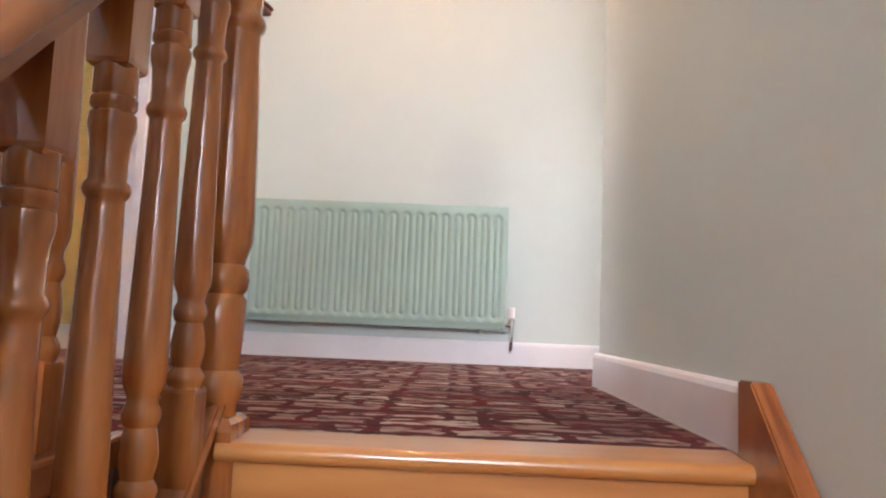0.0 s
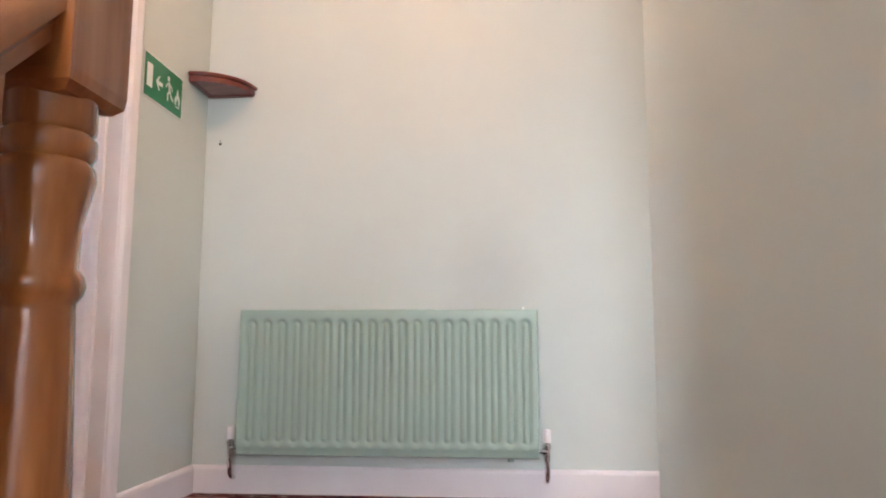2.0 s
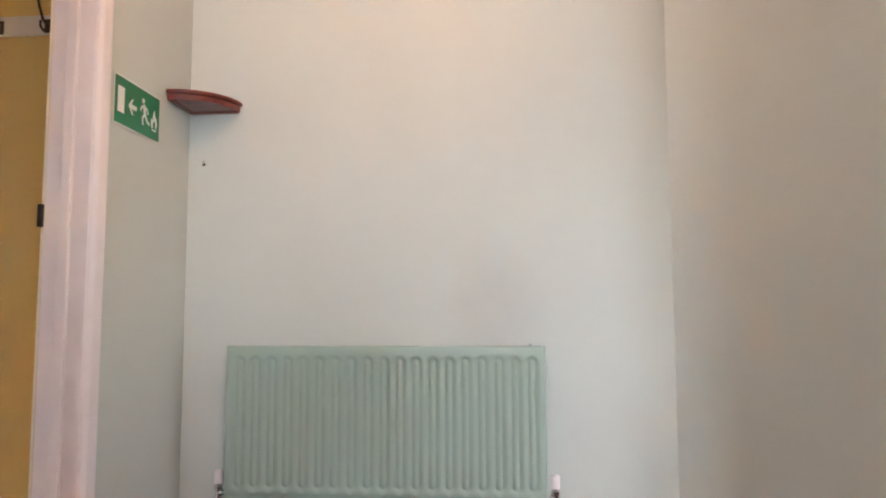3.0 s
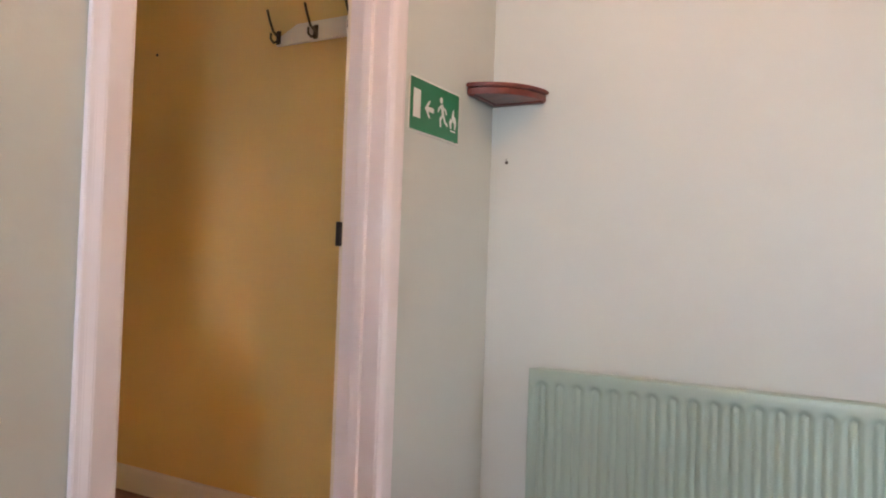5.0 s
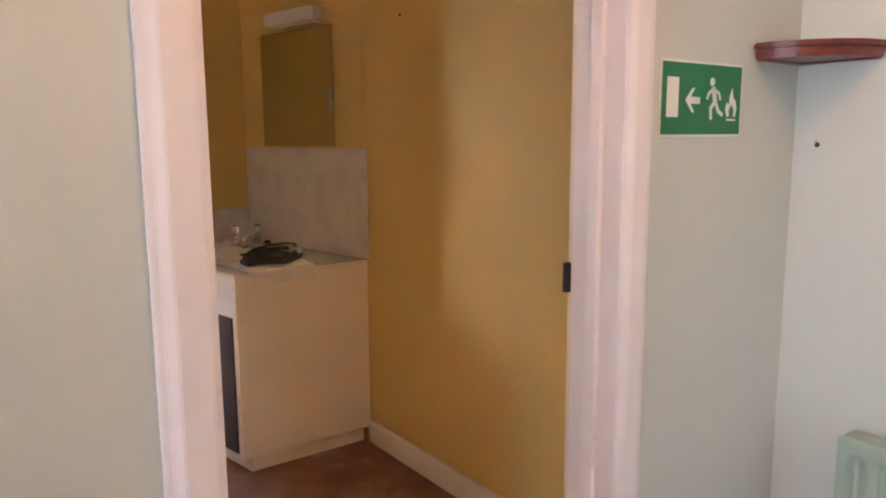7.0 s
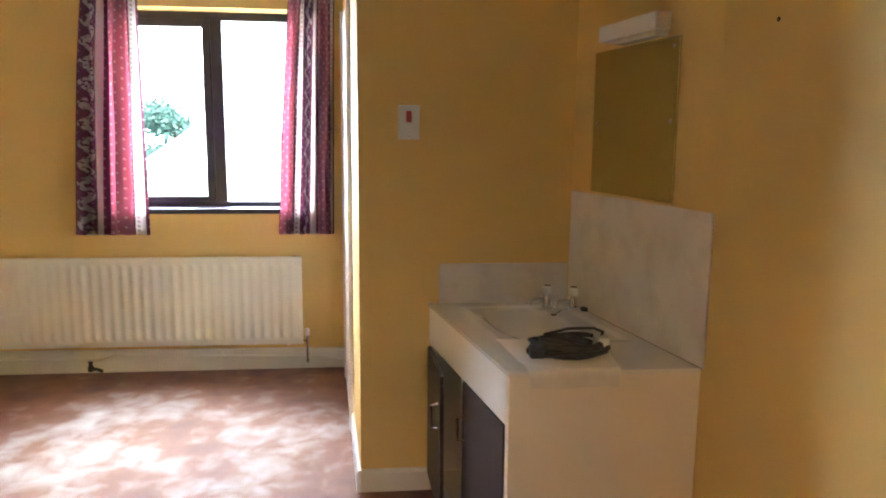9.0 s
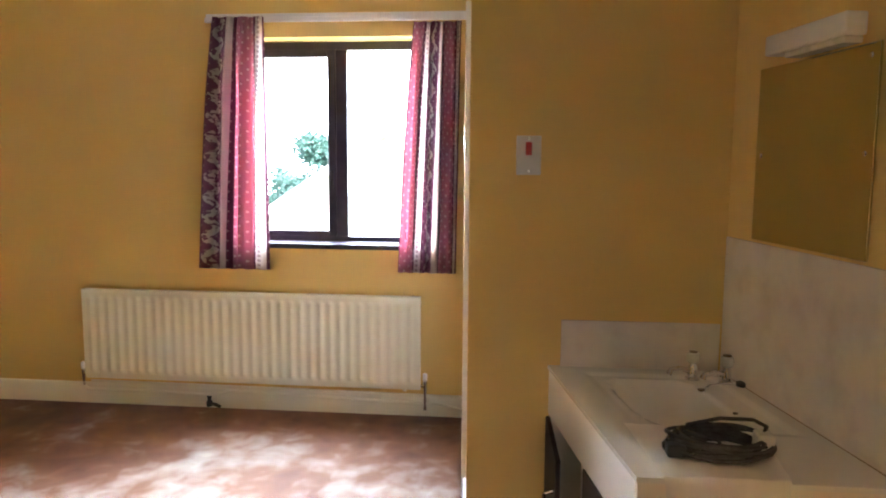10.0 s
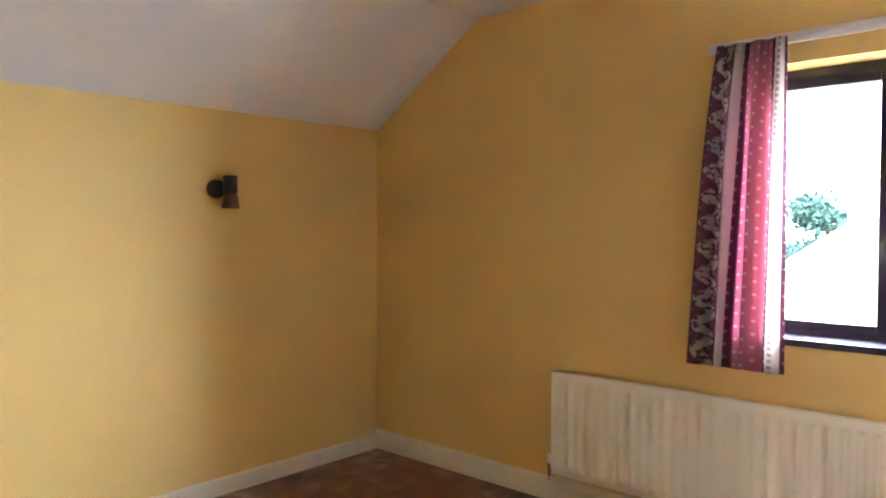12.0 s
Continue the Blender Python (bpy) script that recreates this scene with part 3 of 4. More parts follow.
part("cap", lathe([(0.046, 0.906), (0.047, 0.925), (0.034, 0.932), (0.026, 0.95), (0.034, 0.965), (0.044, 0.985), (0.046, 1.005), (0.040, 1.028), (0.024, 1.042), (0.004, 1.046)], 28), wood, newel, smooth=True)

RAIL = [(-0.026, 0), (0.026, 0), (0.026, 0.014), (0.036, 0.024), (0.036, 0.040), (0.028, 0.058), (0.012, 0.067), (-0.012, 0.067), (-0.028, 0.058), (-0.036, 0.040), (-0.036, 0.024), (-0.026, 0.014)]


def rail_between(p, q, side):
    """Moulded handrail from p to q (underside line); side: the sideways unit vector."""
    bm = bmesh.new()
    ends = [[bm.verts.new(Vector(e) + Vector(side) * a * 1.08 + Vector((0, 0, b * 1.12))) for a, b in RAIL] for e in (p, q)]
    k = len(RAIL)
    for i in range(k):
        bm.faces.new((ends[0][i], ends[0][(i + 1) % k], ends[1][(i + 1) % k], ends[1][i]))
    bm.faces.new(ends[0][::-1])
    bm.faces.new(ends[1])
    bmesh.ops.recalc_face_normals(bm, faces=bm.faces[:])
    return bm


hand = thing("stair_handrail", "moulded varnished wooden handrail rising to the newel post", "handrail")
part("rail", rail_between((NX, NY - 0.045, 0.84 - SL * 0.045), (NX, NY - 1.6, 0.84 - SL * 1.6), (1, 0, 0)), wood_y, hand, smooth=True)

part("fillet", prism([(NY - 0.05, 0.832 - SL * 0.05), (NY - 0.05, 0.839 - SL * 0.05), (NY - 1.6, 0.839 - SL * 1.6), (NY - 1.6, 0.832 - SL * 1.6)], "x", NX - 0.017, NX + 0.017), wood_y, hand)

GX = -0.385
gallery = thing("landing_handrail", "level varnished wooden landing handrail returning to the newel", "handrail")
part("rail", rail_between((GX, 1.575, 0.845), (GX, -2.95, 0.845), (1, 0, 0)), wood_y, gallery, smooth=True)
part("return_rail", rail_between((NX - 0.04, NY + 0.005, 0.838), (GX + 0.03, NY + 0.005, 0.838), (0, 1, 0)), wood_x, gallery, smooth=True)
part("floor_nosing", soft_box((-0.345, -2.95, -0.03), (-0.318, 1.44, 0.012), 0.006), wood_y, gallery)
for k in range(24):
    baluster("landing_baluster", GX, 1.44 - 0.125 * k, 0.004, 0.845, 0, "landing balusters")


# ---- radiators ----
def radiator(name, label, w, h, d, flutes, m, material, groove, inset=0.035):
    """A pressed steel panel radiator. Local x along the wall from 0 to w, y 0 at the front, +y to the wall, z from 0 to h."""
    ob = thing(name, label, "radiator", m)
    bm = bmesh.new()
    pitch = (w - 2 * inset + 0.01) / flutes
    xs = [0.0, 0.004, 0.012]
    n = 10
    for i in range(flutes):
        for k in range(n):
            xs.append(inset - 0.005 + pitch * (i + k / n))
    xs += [w - inset + 0.005, w - 0.012, w - 0.004, w]
    zs = [0, 0.003, 0.010, 0.022, 0.030]
    zs += [0.042 + 0.006 * k for k in range(5)] + [0.08 + (h - 0.155) * k / 5 for k in range(6)] + [h - 0.075 + 0.0065 * k for k in range(1, 7)]
    zs += [h - 0.028, h - 0.02, h - 0.008, h - 0.003, h]
    half = pitch * 0.24

    def depth(x, z):
        e = min(x, w - x, z, h - z)
        y = 0.008 * max(0.0, 1 - e / 0.006) ** 2
        i = min(max(int((x - inset + 0.005) / pitch), 0), flutes - 1)
        cx = inset - 0.005 + pitch * (i + 0.5)
        lo, hi = 0.05 + half, h - 0.045 - half
        dz = max(lo - z, z - hi, 0.0)
        r = math.hypot(x - cx, dz)
        # a channel round a flat-topped oblong
        if groove > 0:
            y += groove * math.exp(-((r - half) / (pitch * 0.11)) ** 2)
        else:
            y += groove * (1 / (1 + math.exp((r - half * 0.9) / (pitch * 0.08))))
        if z < 0.028:
            y += 0.006
        return y
    grid = [[bm.verts.new((x, depth(x, z), z)) for x in xs] for z in zs]
    for a, b in zip(grid, grid[1:]):
        for i in range(len(xs) - 1):
            bm.faces.new((a[i], a[i + 1], b[i + 1], b[i]))
    part("front_panel", bm, material, ob, smooth=True)
    part("back_panel", soft_box((0.004, 0.012, 0.003), (w - 0.004, d - 0.02, h - 0.002), 0.006), material, ob)
    for x in (w * 0.15, w * 0.85):
        part("bracket", boxes(((x - 0.015, d - 0.02, h * 0.15), (x + 0.015, d + 0.004, h * 0.9))), material, ob)
    part("bleed_valve", lathe([(0.005, 0), (0.005, 0.006), (0.002, 0.006), (0.002, 0.01)], 10, pose(w - 0.05, 0.03, h - 0.002)), chrome, ob)
    part("drain_plug", lathe([(0.012, -0.014), (0.012, 0.004)], 10, pose(w - 0.10, 0.03, 0)), material, ob)
    return ob


def valve(rad, x, side, tail, cap):
    """A chromed angle valve at the radiator's lower corner with its tail."""
    v = part("valve", lathe([(0.011, -0.03), (0.011, 0.012), (0.014, 0.014), (0.014, 0.026), (0.009, 0.03), (0.009, 0.036)], 14, pose(x, 0.03, 0.02)), chrome, rad, "chromed radiator valve", True)
    part("union_nut", lathe([(0.012, 0), (0.012, 0.016), (0.008, 0.018), (0.008, 0.03)], 8, pose(x, 0.03, 0.022, 0, 90 * -side, 0)), chrome, v)
    part("valve_cap", lathe([(0.014, 0.054), (0.0145, 0.094), (0.011, 0.099)], 14, pose(x, 0.03, 0)), cap, v, smooth=True)
    part("tail_pipe", tube(tail, 0.009, 12), chrome, v, smooth=True)


rad1 = radiator("landing_radiator", "pale green enamelled panel radiator on the landing wall", 1.095, 0.525, 0.09, 19, pose(-0.795, 3.53, 0.148), green_enamel, 0.009, 0.0235)
for x, side in ((-0.028, -1), (1.123, 1)):
    valve(rad1, x, side, [(x, 0.03, 0.0), (x, 0.03, -0.045), (x, 0.034, -0.066), (x, 0.048, -0.082), (x, 0.08, -0.09)], white_gloss)
rad2 = radiator("bedroom_radiator", "long cream enamelled panel radiator under the window", 2.15, 0.575, 0.075, 34, pose(-5.345, -0.145, 0.180, 0, 0, 90), cream_enamel, -0.011)
valve(rad2, -0.025, -1, [(-0.025, 0.03, -0.05), (-0.025, 0.03, 0.0)], white_gloss)
valve(rad2, 2.175, 1, [(2.175, 0.03, -0.13), (2.175, 0.03, 0.0)], white_gloss)
pipes = thing("radiator_pipes", "white painted heating pipes along the skirting", "pipes")
part("pipe", tube([(-5.375, -0.17, 0.15), (-5.375, -0.17, 0.12), (-5.378, -0.14, 0.10), (-5.378, 0.3, 0.10), (-5.378, 0.62, 0.09), (-5.378, 0.70, 0.093), (-5.378, 0.80, 0.122), (-5.378, 2.10, 0.085), (-5.378, 2.26, 0.06)], 0.0105), cream_gloss, pipes, smooth=True)
part("pipe", tube([(-5.378, -0.12, 0.155), (-5.378, 0.8, 0.15), (-5.378, 2.02, 0.14), (-5.378, 2.04, 0.135)], 0.0105), cream_gloss, pipes, smooth=True)
cock = part("drain_cock", lathe([(0.014, 0.018), (0.019, 0.022), (0.019, 0.05), (0.012, 0.058), (0.012, 0.075), (0.016, 0.08), (0.016, 0.088)], 14, pose(-5.375, 0.66, 0)), black_metal, pipes, "dark drain cock", True)
part("spout", tube([(-5.375, 0.66, 0.036), (-5.368, 0.70, 0.034), (-5.362, 0.735, 0.022)], 0.011), black_metal, cock, smooth=True)

# ---- landing things ----
bm = prism([(0, 0)] + [(0.20 * math.cos(a), -0.20 * math.sin(a)) for a in [math.pi / 2 * k / 14 for k in range(15)]], "z", 0.022, 0.035, 0.003)
shelf = thing("corner_shelf", "mahogany stained quarter round corner shelf fixed in the corner", "shelf", pose(XD + 0.002, YB - 0.002, 1.522))
part("top", bm, shelf_wood, shelf)
part("rim", prism([(0.012, -0.012)] + [(0.19 * math.cos(a), -0.19 * math.sin(a)) for a in [math.pi / 2 * k / 14 for k in range(15)]], "z", 0.0, 0.022, 0.002), shelf_wood, shelf)
part("cleat", soft_box((0.002, -0.024, -0.004), (0.185, -0.001, 0.022), 0.003), shelf_wood, shelf)
part("cleat", soft_box((0.001, -0.185, -0.004), (0.022, -0.026, 0.022), 0.003), shelf_wood, shelf)

# exit sign: local x along the wall (away from the viewer's left), z up, facing +x of the world
sign = thing("exit_sign", "green fire exit sign with white arrow and pictograms", "sign", pose(XD + 0.001, 3.092, 1.352, 0, 0, 90))
SWD, SHT = 0.288, 0.155
part("border", boxes(((0, -0.002, 0), (SWD, 0.0, SHT))), sign_white, sign)
part("panel", boxes(((0.005, -0.003, 0.005), (SWD - 0.005, -0.0021, SHT - 0.005))), sign_green, sign)


def pict(name, polys):
    bm = bmesh.new()
    for poly in polys:
        a = [bm.verts.new((x, -0.0036, z)) for x, z in poly]
        b = [bm.verts.new((x, -0.003, z)) for x, z in poly]
        bm.faces.new(a)
        for i in range(len(a)):
            bm.faces.new((a[i], b[i], b[(i + 1) % len(a)], a[(i + 1) % len(a)]))
    bmesh.ops.recalc_face_normals(bm, faces=bm.faces[:])
    return part(name, bm, sign_white, sign)


def bar(x0, z0, x1, z1, w):
    d = Vector((x1 - x0, z1 - z0)).normalized() * w / 2
    return [(x0 - d.y, z0 + d.x), (x0 + d.y, z0 - d.x), (x1 + d.y, z1 - d.x), (x1 - d.y, z1 + d.x)]


pict("door_symbol", [[(0.020, 0.040), (0.058, 0.040), (0.058, 0.120), (0.020, 0.120)]])
pict("arrow_symbol", [[(0.082, 0.075), (0.105, 0.100), (0.113, 0.100), (0.100, 0.082), (0.132, 0.082), (0.132, 0.068), (0.100, 0.068), (0.113, 0.050), (0.105, 0.050)]])
pict("running_symbol", [[(0.174 + 0.009 * math.cos(a), 0.115 + 0.009 * math.sin(a)) for a in [2 * math.pi * k / 12 for k in range(12)]],
                        bar(0.178, 0.104, 0.187, 0.070, 0.014), bar(0.179, 0.100, 0.198, 0.092, 0.007), bar(0.198, 0.094, 0.206, 0.078, 0.007), bar(0.178, 0.100, 0.163, 0.090, 0.007), bar(0.163, 0.092, 0.157, 0.078, 0.007),
                        bar(0.184, 0.072, 0.170, 0.058, 0.009), bar(0.171, 0.060, 0.174, 0.036, 0.008), bar(0.188, 0.072, 0.200, 0.054, 0.009), bar(0.198, 0.055, 0.216, 0.046, 0.008)])
pict("flame_symbol", [[(0.232, 0.042), (0.225, 0.058), (0.230, 0.074), (0.238, 0.068), (0.241, 0.088), (0.249, 0.104), (0.254, 0.084), (0.262, 0.078), (0.268, 0.060), (0.262, 0.042), (0.256, 0.044), (0.258, 0.056), (0.248, 0.070), (0.238, 0.056), (0.240, 0.044)],
                      [(0.232, 0.034), (0.264, 0.034), (0.264, 0.038), (0.232, 0.038)]])

nail = thing("wall_nail", "small bent metal nail in a wall plug", "nail", pose(-0.932, YB, 1.331))
part("plug", lathe([(0.006, 0), (0.006, 0.002)], 10, pose(0, 0, 0, 90, 0, 0)), dark_hole, nail)
part("shank", tube([(0, 0, 0), (0.004, -0.018, 0.004), (0.010, -0.022, 0.010)], 0.0022, 6), chrome, nail)

lamp = thing("pendant_lamp", "plain pendant bulb holder on a short flex", "lamp", pose(-0.1, 2.35, 2.66))
part("flex", tube([(0, 0, 0.0), (0, 0, 0.13)], 0.004), plastic, lamp)
part("bulb_holder", lathe([(0.012, -0.05), (0.018, -0.045), (0.018, 0), (0.006, 0.01)], 14), plastic, lamp)


def plain_window(name, m, w, h):
    """A white framed single window; local x across, z up, centred on y."""
    ob = tagged(new(name), "white framed window with a single clear pane", "window", kind="structure")
    ob.matrix_world = m
    for a, b in (((0, -0.03, 0), (0.05, 0.03, h)), ((w - 0.05, -0.03, 0), (w, 0.03, h)), ((0.05, -0.03, 0), (w - 0.05, 0.03, 0.05)), ((0.05, -0.03, h - 0.05), (w - 0.05, 0.03, h))):
        part("frame", soft_box(a, b, 0.004), white_gloss, ob)
    p = part("pane", boxes(((0.05, -0.003, 0.05), (w - 0.05, 0.003, h - 0.05))), glass, ob)
    p.visible_shadow = False


plain_window("window_2", pose(-0.78, -3.14, 0.88), 1.36, 1.24)
plain_window("window_3", pose(1.76, 2.8, 0.62, 0, 0, 90), 0.6, 1.06)

# ---- bedroom window ----
XF = -5.62
win = tagged(new("window_1"), "dark framed casement window with two panes and dark sill", "window", kind="structure")
M0, M1 = 1.418, 1.513
part("outer_frame", soft_box((XF - 0.03, W0, WZ0), (XF + 0.03, W0 + 0.045, WZ1), 0.004), window_frame_mat, win)
part("outer_frame", soft_box((XF - 0.03, W1 - 0.045, WZ0), (XF + 0.03, W1, WZ1), 0.004), window_frame_mat, win)
part("outer_frame", soft_box((XF - 0.03, W0 + 0.045, WZ0), (XF + 0.03, W1 - 0.045, WZ0 + 0.035), 0.004), window_frame_mat, win)
part("outer_frame", soft_box((XF - 0.03, W0 + 0.045, WZ1 - 0.05), (XF + 0.03, W1 - 0.045, WZ1), 0.004), window_frame_mat, win)
part("mullion", soft_box((XF - 0.03, M0 + 0.02, WZ0 + 0.035), (XF + 0.03, M1, WZ1 - 0.05), 0.004), window_frame_mat, win)
sash = part("sash", soft_box((XF - 0.02, M0 - 0.03, WZ0 + 0.035), (XF + 0.04, M0 + 0.02, WZ1 - 0.05), 0.004), window_frame_mat, win)
part("stile", soft_box((XF - 0.02, W0 + 0.045, WZ0 + 0.035), (XF + 0.04, W0 + 0.09, WZ1 - 0.05), 0.004), window_frame_mat, sash)
part("rail", soft_box((XF - 0.02, W0 + 0.09, WZ0 + 0.035), (XF + 0.04, M0 - 0.03, WZ0 + 0.07), 0.004), window_frame_mat, sash)
part("rail", soft_box((XF - 0.02, W0 + 0.09, WZ1 - 0.092), (XF + 0.04, M0 - 0.03, WZ1 - 0.05), 0.004), window_frame_mat, sash)
part("casement_stay", soft_box((XF + 0.04, M0 - 0.012, 1.40), (XF + 0.055, M0 + 0.004, 1.50), 0.003), black_metal, sash)
for a, b in (((W0 + 0.09), (M0 - 0.03)), (M1, W1 - 0.045)):
    p = part("pane", boxes(((XF - 0.004, a, WZ0 + 0.03), (XF + 0.004, b, WZ1 - 0.04))), glass, win)
    p.visible_shadow = False
part("sill", soft_box((XF + 0.03, W0 - 0.0, WZ0 - 0.028), (XW + 0.02, W1, WZ0 + 0.004), 0.005), window_frame_mat, win, "dark glossy window sill")

track = thing("curtain_track", "white curtain track on a batten above the window", "curtain track")
part("batten", soft_box((XW, 0.70, 2.385), (XW + 0.02, 2.28, 2.425), 0.003), white_gloss, track)
part("rail", soft_box((XW + 0.022, 0.70, 2.372), (XW + 0.042, 2.27, 2.40), 0.004), white_gloss, track)


def curtain(name, y0t, y1t, y0b, y1b, zt, zb, u0, cloth, waves, phase):
    """A gathered curtain; narrower pleats at the head than at the hem."""
    ob = thing(name, "maroon patterned curtain with cream stripes, drawn to the side", "curtain", group="bedroom curtains")
    bm = bmesh.new()
    uvl = bm.loops.layers.uv.new("UVMap")
    nu, nv = 90, 30
    grid = []
    for j in range(nv + 1):
        t = j / nv
        row = []
        for i in range(nu + 1):
            s = i / nu
            sw = t ** 0.8
            y = (y0t + (y1t - y0t) * s) * (1 - sw) + (y0b + (y1b - y0b) * s) * sw
            amp = 0.014 + 0.030 * min(1, t * 3)
            a = s * waves * 2 * math.pi + phase + 0.35 * math.sin(3 * t + 5 * s)
            x = XW + 0.085 + amp * math.sin(a) + 0.010 * math.sin(2.3 * a + 1) * t
            y += 0.010 * math.cos(a) * t
            if t < 0.06:
                x += 0.006 * math.sin(s * waves * 8 * math.pi)
            row.append((bm.verts.new((x, y, zt + (zb - zt) * t + 0.008 * math.sin(a) * t)), u0 + s * cloth, t * (zt - zb)))
        grid.append(row)
    for a, b in zip(grid, grid[1:]):
        for i in range(nu):
            q = (a[i], b[i], b[i + 1], a[i + 1])
            f = bm.faces.new([p[0] for p in q])
            for lp, p in zip(f.loops, q):
                lp[uvl].uv = (p[1], p[2])
    c = part("cloth", bm, curtain_mat, ob, smooth=True)
    sol = c.modifiers.new("thickness", "SOLIDIFY")
    sol.thickness = 0.0025
    return ob


curtain("curtain", 0.772, 1.075, 0.645, 1.068, 2.395, 0.905, 0.0, 0.46, 3.6, 0.6)
curtain("curtain", 1.964, 2.235, 1.880, 2.222, 2.355, 0.905, 0.20, 0.72, 4.2, 2.0)

# ---- washbasin unit in the alcove ----
UX0, UX1, UY, UZ = XP, -2.757, 2.853, 0.832


def wall_y(x):
    """The alcove's back wall slants a little towards its far end."""
    return YM + 0.1766 * (x + 2.75)


TURN = Matrix.Translation((-2.75, YM, 0)) @ pose(0, 0, 0, 0, 0, 10.0) @ Matrix.Translation((2.75, -YM, 0))

unit = thing("vanity_unit", "cream laminate washbasin cabinet with dark doors, one ajar", "cabinet")
part("side_panel", soft_box((UX1 - 0.018, UY - 0.001, 0.07), (UX1, YM - 0.002, UZ - 0.014), 0.002), laminate, unit)
part("plinth", boxes(((UX0 + 0.02, UY + 0.05, 0.0), (UX1 - 0.03, UY + 0.065, 0.07)), ((UX1 - 0.045, UY + 0.066, 0.0), (UX1 - 0.03, YM - 0.02, 0.07))), laminate, unit)
part("floor_panel", boxes(((UX0 + 0.018, UY + 0.02, 0.07), (UX1 - 0.019, YM - 0.01, 0.088))), laminate, unit)
part("side_panel", soft_box((UX0 + 0.001, UY + 0.002, 0.0), (UX0 + 0.018, YM - 0.002, UZ - 0.014), 0.002), laminate, unit)
part("apron", soft_box((UX0 + 0.002, UY - 0.001, 0.655), (UX1 - 0.0185, UY + 0.017, UZ - 0.014), 0.002), white_laminate, unit)
part("stile", soft_box((-3.235, UY + 0.001, 0.088), (-3.205, UY + 0.018, 0.654), 0.002), white_laminate, unit)
part("stile", soft_box((-2.790, UY + 0.001, 0.088), (-2.7755, UY + 0.018, 0.654), 0.002), white_laminate, unit)
part("bottom_rail", soft_box((UX0 + 0.02, UY, 0.05), (UX1 - 0.0185, UY + 0.018, 0.087), 0.002), white_laminate, unit)
d2 = part("door", soft_box((-3.203, UY - 0.004, 0.09), (-2.792, UY + 0.0155, 0.652), 0.002), unit_door, unit)
part("handle", tube([(-3.165, UY - 0.003, 0.44), (-3.165, UY - 0.03, 0.445), (-3.165, UY - 0.032, 0.53), (-3.165, UY - 0.003, 0.535)], 0.006), brass, d2, smooth=True)
# the far door, hinged at the alcove wall, stands ajar
d1 = part("door", soft_box((0, 0, 0.09), (0.40, 0.0155, 0.652), 0.002), unit_door, unit)
d1.matrix_basis = pose(UX0 + 0.028, UY - 0.016 - 0.158, 0, 0, 0, 2)
part("handle", tube([(0.36, -0.001, 0.44), (0.36, -0.028, 0.445), (0.36, -0.03, 0.53), (0.36, -0.001, 0.535)], 0.006), chrome, d1, smooth=True)


def basin_top():
    """One-piece top with a sunken rounded bowl."""
    bm = bmesh.new()
    x0, x1, y0, y1 = UX0 + 0.001, UX1 + 0.006, UY - 0.006, YM - 0.006
    bx0, bx1, by0, by1 = -3.55, -3.12, UY + 0.155, UY + 0.43
    nx, ny = 60, 44

    def z_at(x, y):
        cx, cy, hx, hy = (bx0 + bx1) / 2, (by0 + by1) / 2, (bx1 - bx0) / 2, (by1 - by0) / 2
        u, v = abs(x - cx) / hx, abs(y - cy) / hy
        r = (u ** 5 + v ** 5) ** 0.2
        z = 0.0
        if r < 1:
            z = -0.13 * (1 - r ** 3) ** 0.75 - 0.004
        # raised back ledge rim
        rim = max(abs(x - cx) / (hx + 0.05), abs(y - cy - 0.03) / (hy + 0.07))
        if r >= 1 and rim < 1:
            z = -0.005
        return UZ + z
    xs = [x0 + (x1 - x0) * i / nx for i in range(nx + 1)]
    ys = [y0 + (y1 - y0) * j / ny for j in range(ny + 1)]
    g = [[bm.verts.new((x, y, z_at(x, y))) for x in xs] for y in ys]
    for a, b in zip(g, g[1:]):
        for i in range(nx):
            bm.faces.new((a[i], a[i + 1], b[i + 1], b[i]))
    lip = [g[0][i] for i in range(nx + 1)] + [g[j][nx] for j in range(1, ny + 1)]
    low = [bm.verts.new((v.co.x, v.co.y, UZ - 0.013)) for v in lip]
    for i in range(len(lip) - 1):
        bm.faces.new((lip[i], low[i], low[i + 1], lip[i + 1]))
    bmesh.ops.recalc_face_normals(bm, faces=bm.faces[:])
    return bm


top = thing("washbasin", "cream one-piece washbasin top with sunken rectangular bowl", "washbasin")
part("basin", basin_top(), porcelain, top, smooth=True)
